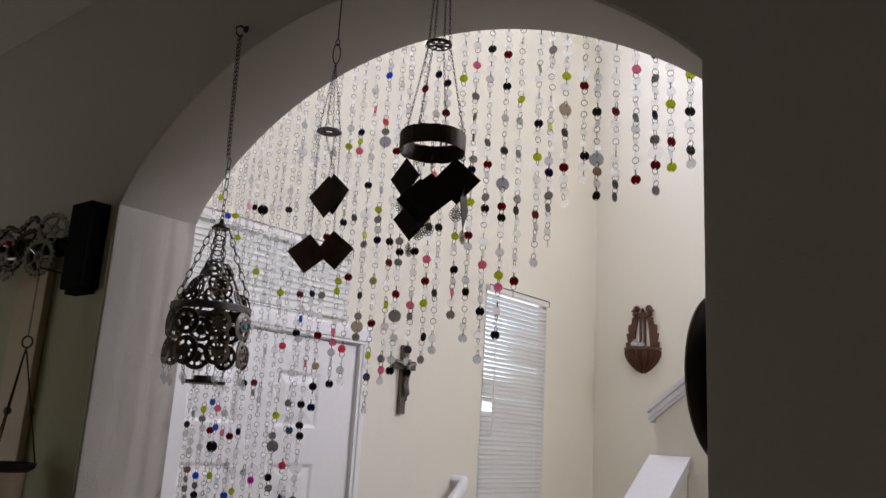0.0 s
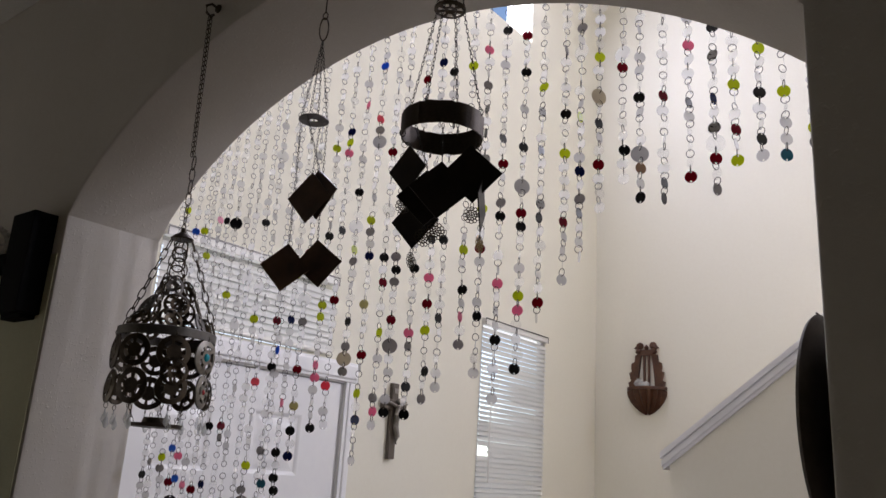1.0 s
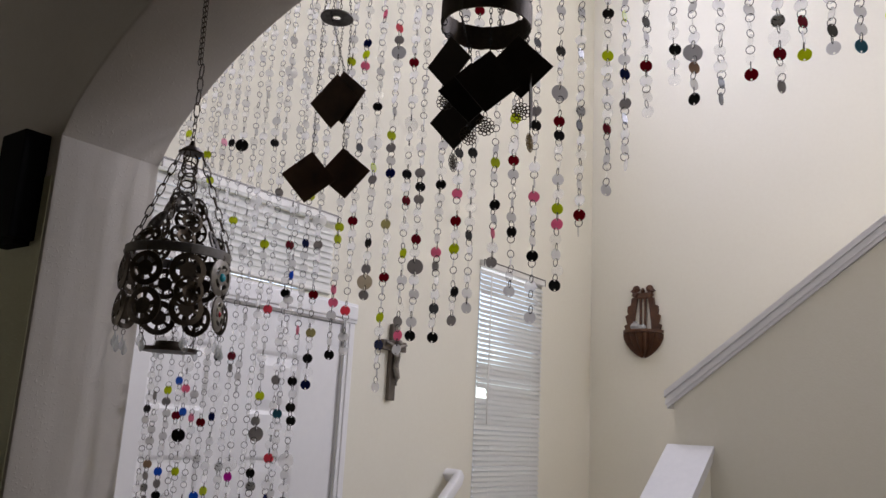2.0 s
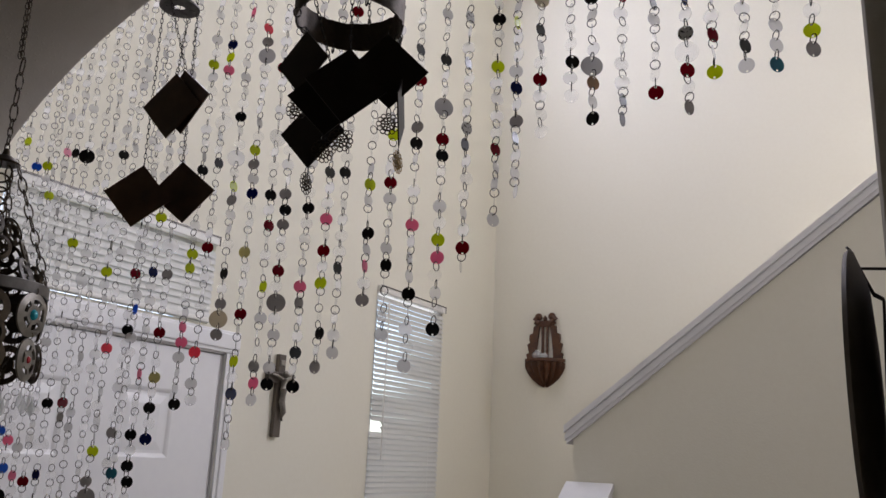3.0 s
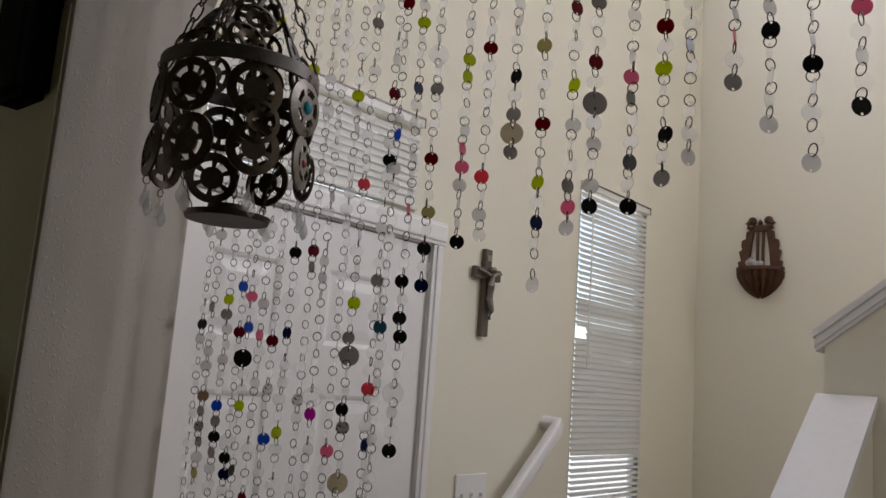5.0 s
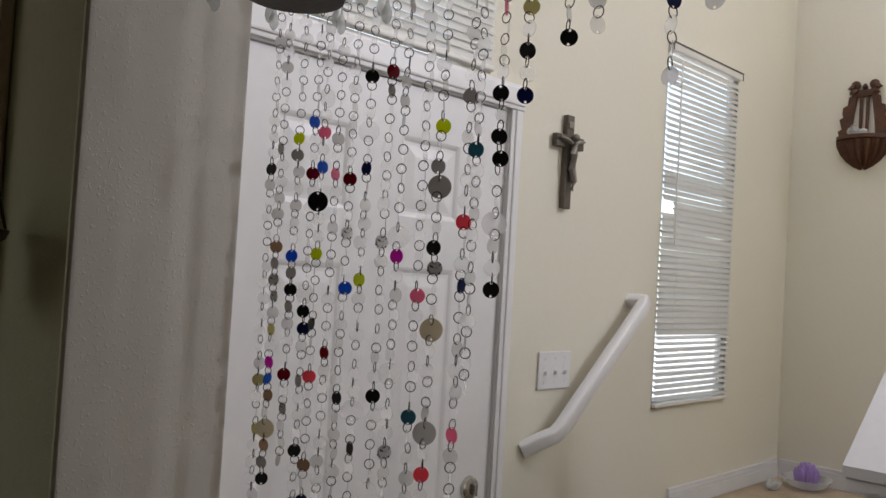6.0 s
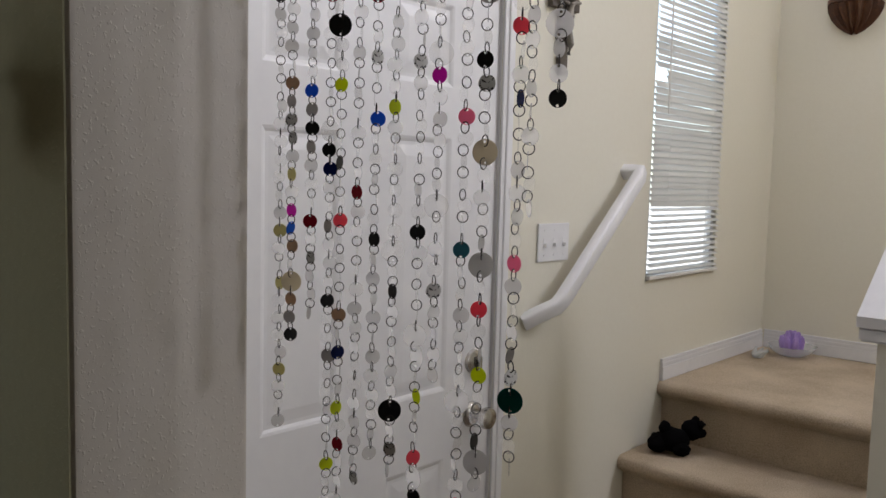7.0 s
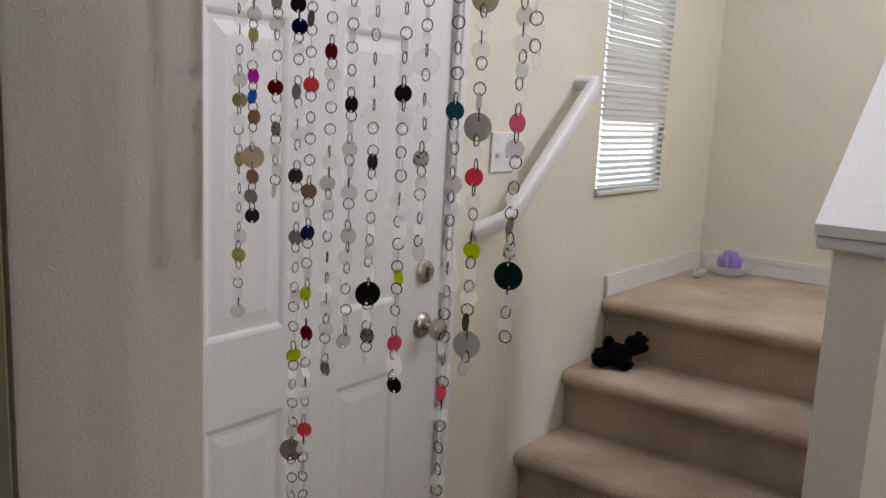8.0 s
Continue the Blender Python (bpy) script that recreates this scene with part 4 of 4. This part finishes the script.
def gear_sculpture():
    ob = thing("gear_sculpture", (0.27, FRONT, 2.10), "wall sculpture of chrome gears and chain on a black box frame", "wall art")
    bm = box((0.118, -0.048, -0.098), (0.205, -0.001, 0.098), 0.003)
    add_box(bm, (0.108, -0.030, -0.106), (0.19, -0.0015, -0.080), 0.002)
    finish("box_frame", bm, black_paint, ob, "black box frame")
    for gx, gy, gz, r, yaw, mat in ((0.045, -0.070, -0.022, 0.046, 20, chrome), (0.060, -0.055, 0.045, 0.040, 35, chrome), (-0.03, -0.062, 0.012, 0.044, 28, steel), (-0.13, -0.075, -0.012, 0.056, 15, chrome), (-0.20, -0.06, 0.03, 0.045, 15, tin), (-0.30, -0.07, 0.0, 0.055, 10, chrome)):
        bm = bmesh.new()
        gear(bm, facing(gx, gy, gz, yaw), r)
        finish("gear", bm, mat, ob)
    for h, sag in ((0.055, 0.012), (-0.045, 0.02)):
        pts = [Vector((-0.32 + 0.36 * k / 18, -0.072, h - sag * math.sin(k / 18 * math.pi * 2) + 0.012 * math.sin(k * 0.9))) for k in range(19)]
        bm = bmesh.new()
        for p, q in zip(pts, pts[1:]):
            add_tube(bm, [p, q], 0.005, 6)
            bmesh.ops.create_icosphere(bm, subdivisions=1, radius=0.008, matrix=Matrix.Translation(p))
        finish("drive_chain", bm, steel, ob)
    bm = tube([(-0.33, -0.05, 0.022), (-0.16, -0.045, 0.016), (0.125, -0.03, 0.005)], [0.034, 0.030, 0.020], 10)
    finish("bar", bm, black_paint, ob, smooth=True)
    finish("reflector", box((-0.085, -0.102, 0.008), (-0.062, -0.09, 0.022), 0.003), ruby, ob, "small red reflector")
    return ob


gear_sculpture()


def hanging_dish():
    ob = thing("hanging_dish", (0.345, -0.315, 2.045), "small bronze dish hung on three beaded rods", "candle holder")
    bm = tube([(0, 0.08, 0.0), (0, 0.0, 0.004), (0, -0.004, 0.0), (0, 0, -0.006)], 0.002, 6)
    finish("bracket", bm, bronze, ob)
    chain("chain", (0, 0, -0.004), (0, 0, -0.150), bronze, ob, 0.005, 0.0018, 0.0005)
    bm = bmesh.new()
    add_loop(bm, (0, 0, -0.163), 0.0125, 0.0125, 0.002, 30, 20, 6)
    finish("ring", bm, bronze, ob, smooth=True)
    for k in range(3):
        a = radians(70 + 120 * k)
        e = Vector((0.056 * math.cos(a), 0.056 * math.sin(a), -0.425))
        s = Vector((0, 0, -0.175))
        finish("rod", tube([s, s.lerp(e, 0.5), e], 0.0019, 6), bronze, ob, smooth=True)
        bm = bmesh.new()
        bmesh.ops.create_icosphere(bm, subdivisions=2, radius=0.0065, matrix=Matrix.Translation(s.lerp(e, 0.55)) @ Matrix.Diagonal((1, 1, 1.3, 1)))
        finish("bead", bm, bronze, ob, smooth=True)
    finish("dish", lathe([(0.001, -0.438), (0.045, -0.438), (0.056, -0.430), (0.060, -0.420), (0.058, -0.419), (0.052, -0.428), (0.001, -0.433)], (0, 0, 0), 32), steel, ob, smooth=True)
    finish("glass_cup", lathe([(0.034, -0.432), (0.040, -0.438), (0.040, -0.500), (0.030, -0.512), (0.001, -0.514)], (0, 0, 0), 24), cream_wood, ob, "cream candle cup below the dish", True)


hanging_dish()
structure("trim_post", box((0.115, FRONT - 0.022, 0.0), (0.265, FRONT - 0.0045, 2.09), 0.003), cream_wood, "cream painted upright board on the living room wall", "trim")


# ---- the curtain of discs behind the archway ----
def tint(name, color, rough=0.25, clear=0.0, glow=0.72):
    """A disc that lets some light through: clear is the share that passes straight, glow the share that scatters on."""
    m = see_through(name, color, clear, rough)
    for n in m.node_tree.nodes:
        if n.type == "MAP_RANGE":
            n.inputs["To Min"].default_value, n.inputs["To Max"].default_value = 0.8 * clear, 1.3 * clear
        elif n.type == "MIX_SHADER" and not n.inputs[0].is_linked:
            n.inputs[0].default_value = glow
    return m


GLOSS = {
    "k": tint("black disc", (0.006, 0.006, 0.007), 0.3, 0, 0.1), "n": tint("navy disc", (0.015, 0.03, 0.14), 0.2), "b": tint("blue disc", (0.05, 0.22, 0.70), 0.25),
    "r": tint("dark red disc", (0.32, 0.012, 0.035), 0.2), "e": tint("coral red disc", (0.92, 0.20, 0.26), 0.3), "p": tint("pink disc", (0.92, 0.36, 0.50), 0.3),
    "l": tint("lime disc", (0.70, 0.76, 0.06), 0.3), "g": tint("grey disc", (0.70, 0.69, 0.68), 0.3, 0.40, 0.8), "d": tint("dark grey disc", (0.42, 0.40, 0.38), 0.25, 0.05),
    "o": tint("olive disc", (0.62, 0.58, 0.34), 0.3), "t": tint("teal disc", (0.10, 0.27, 0.32), 0.25), "m": tint("magenta disc", (0.70, 0.07, 0.55), 0.25),
    "w": tint("brown disc", (0.5, 0.38, 0.28), 0.3), "G": tint("large grey disc", (0.60, 0.59, 0.58), 0.3, 0.1), "O": tint("large tan disc", (0.72, 0.66, 0.54), 0.3),
    "T": tint("large green disc", (0.01, 0.10, 0.085), 0.25), ".": tint("clear disc", (0.95, 0.95, 0.95), 0.25, 0.72, 0.85),
}
GLOSS["K"], GLOSS["D"], GLOSS["C"] = GLOSS["k"], GLOSS["d"], GLOSS["."]
sm, stree, sp = nodes_of("splattered disc")
sp.inputs["Roughness"].default_value = 0.3
sco, sno, sra = stree.nodes.new("ShaderNodeTexCoord"), stree.nodes.new("ShaderNodeTexNoise"), stree.nodes.new("ShaderNodeValToRGB")
sno.inputs["Scale"].default_value = 260
sra.color_ramp.elements[0].position, sra.color_ramp.elements[1].position = 0.40, 0.45
sra.color_ramp.elements[0].color, sra.color_ramp.elements[1].color = (0.02, 0.02, 0.02, 1), (0.74, 0.74, 0.73, 1)
stree.links.new(sco.outputs["Object"], sno.inputs["Vector"])
stree.links.new(sno.outputs["Fac"], sra.inputs["Fac"])
stree.links.new(sra.outputs["Color"], sp.inputs["Base Color"])
GLOSS["s"] = sm


def disc_mesh(name, r, mat, n=20):
    """A thin disc with a hole near its top and bottom."""
    bm = bmesh.new()
    def circle(cx, cz, rad, count):
        vs = [bm.verts.new((cx + rad * math.cos(k * math.tau / count), 0, cz + rad * math.sin(k * math.tau / count))) for k in range(count)]
        return [bm.edges.new((vs[k], vs[(k + 1) % count])) for k in range(count)]
    es = circle(0, 0, r, n) + circle(0, r * 0.78, 0.0014, 6) + circle(0, -r * 0.78, 0.0014, 6)
    bmesh.ops.triangle_fill(bm, edges=es, use_beauty=True)
    got = bmesh.ops.extrude_face_region(bm, geom=list(bm.faces))["geom"]
    for v in got:
        if isinstance(v, bmesh.types.BMVert):
            v.co.y += 0.0007
    bmesh.ops.recalc_face_normals(bm, faces=bm.faces)
    me = bpy.data.meshes.new(name)
    bm.to_mesh(me)
    bm.free()
    me.materials.append(mat)
    return me


SMALL, LARGE, PITCH = 0.0080, 0.0122, 0.0208
MESHES = {c: disc_mesh("disc", LARGE if c in "KDGOTC" else SMALL, GLOSS[c]) for c in GLOSS}
rb = bmesh.new()
add_loop(rb, (0, 0, 0), 0.0051, 0.0053, 0.00058, 0, 16, 5)
RING = bpy.data.meshes.new("ring")
rb.to_mesh(RING)
rb.free()
RING.materials.append(wire)

STRANDS = [
    (0.516, 1.227, "g..og...o..og...........k......................................"),
    (0.538, 1.335, "kdwO.wbm.o.ssdw.g...d........................l..........."),
    (0.575, 1.366, "gggs.r..gdkdb..gggdl.....................b.............."),
    (0.607, 1.009, "....D....l.....d..k...d..nk.......r..b....................l.............."),
    (0.625, 1.016, "...g.e....r.l..n.w....e..k...l..K.b.p..................l................."),
    (0.653, 1.193, "s.gg...........r.....g...p........................p............."),
    (0.680, 1.228, "g....g.g...k.....b..s..r........................k.............."),
    (0.709, 1.218, ".s.K.....k.C......l.....n.C..k...........l......K.............."),
    (0.744, 1.198, "kCe..l..C....k.......s.......dr................................."),
    (0.768, 1.329, "g...s.........mC........k................................."),
    (0.802, 1.081, "......e....C...g..t.....p....................l.k......k..............."),
    (0.826, 1.235, "gGk..l..e.G....O..sk..Dd.l......e.........d..................."),
    (0.865, 1.261, "..gTsd..gp...g..n..e.....d......k...r........................"),
    (0.877, 1.498, "...........t..........b.......r..................."),
    (0.905, 1.592, "k.....kk.k.C.p......n...l...................."),
    (0.933, 1.774, "n.k.o..r...d.....r.................."),
    (0.979, 1.821, "k..gpp...ll...p.k.......l.g......."),
    (1.010, 1.827, ".g.e......r.....k.s....pln........"),
    (1.046, 1.912, "dOd.k....dl....k..g....p.g...."),
    (1.082, 1.772, "g..n.l..r...o...ngdl......Gde....bg."),
    (1.118, 1.827, "gpd..g.l...r.k........r..........."),
    (1.143, 1.846, "kg.g.D.r..dkd............g......."),
    (1.183, 1.843, "k.k..dp....k...............r....."),
    (1.216, 1.866, "d.k..l.r.p..k....p.....g...n...."),
    (1.241, 1.883, "g....k.....k..........rggk....."),
    (1.280, 1.945, "d.pgk..l..............lg...."),
    (1.311, 1.902, "g...kg..gr..l..ns.k.s.d..p...."),
    (1.345, 1.865, "g...k.s.p....kd..r.k.....g..k..."),
    (1.382, 1.905, "k...pl.g..kr.G..k..g..k..r...."),
    (1.414, 1.976, ".r.....ks...k..s.l........."),
    (1.453, 2.026, "g...r....l..k....d......"),
    (1.478, 2.056, "...kd.ng..l......d....."),
    (1.508, 2.122, "...r..k.O..l........"),
    (1.544, 2.158, "..k.....r........."),
    (1.569, 2.126, "kgwG..gk.gg.g......"),
    (1.603, 2.119, "kk.....r............"),
    (1.638, 2.143, "r...gk...p.g......."),
    (1.671, 2.120, "d.r.s.n..s.k........"),
    (1.697, 2.153, "l.r..l............"),
    (1.728, 2.154, "gk..k..l.........."),
    (1.757, 2.148, "tgg.l............."),
    (1.790, 2.157, "dl................"),
]


def strand(x, foot, beads, rng):
    """One hanging string: discs named from the bottom up, joined by wire rings, hung from a nail behind the arch."""
    n = len(beads)
    top = foot + PITCH * n
    ob = thing("bead_strand", (x, 0.0, top), "hanging string of clear and coloured plastic discs on wire rings", "bead curtain", group="strings of the bead curtain")
    for k, c in enumerate(beads):
        z = foot - top + PITCH * k
        # clear discs hang edge-on more often than not, coloured ones turn their faces to the room
        yaw = rng.gauss(-25, 48) if c == "." else 42 + rng.gauss(0, 32 if c not in "KDGOT" else 10)
        if c == "." and rng.random() < 0.10:
            c = "C" if rng.random() < 0.5 else "g"
        d = new("disc", MESHES[c])
        d.parent = ob
        d.location = (rng.gauss(0, 0.0006), rng.gauss(0, 0.0012), z)
        d.rotation_euler = (rng.gauss(0, 0.05), rng.gauss(0, 0.05), radians(yaw))
        r = new("ring", RING)
        r.parent = ob
        r.location = (rng.gauss(0, 0.0005), 0.0, z + PITCH / 2)
        r.rotation_euler = (0, rng.gauss(0, 0.06), radians(yaw + 90 + rng.gauss(0, 18)))
    finish("nail", tube([(0, BACK, -0.006), (0, 0.004, -0.004)], 0.0011, 6), wire, ob)
    return ob


hang = random.Random(21)
for x, foot, beads in STRANDS:
    strand(x, foot, beads, hang)
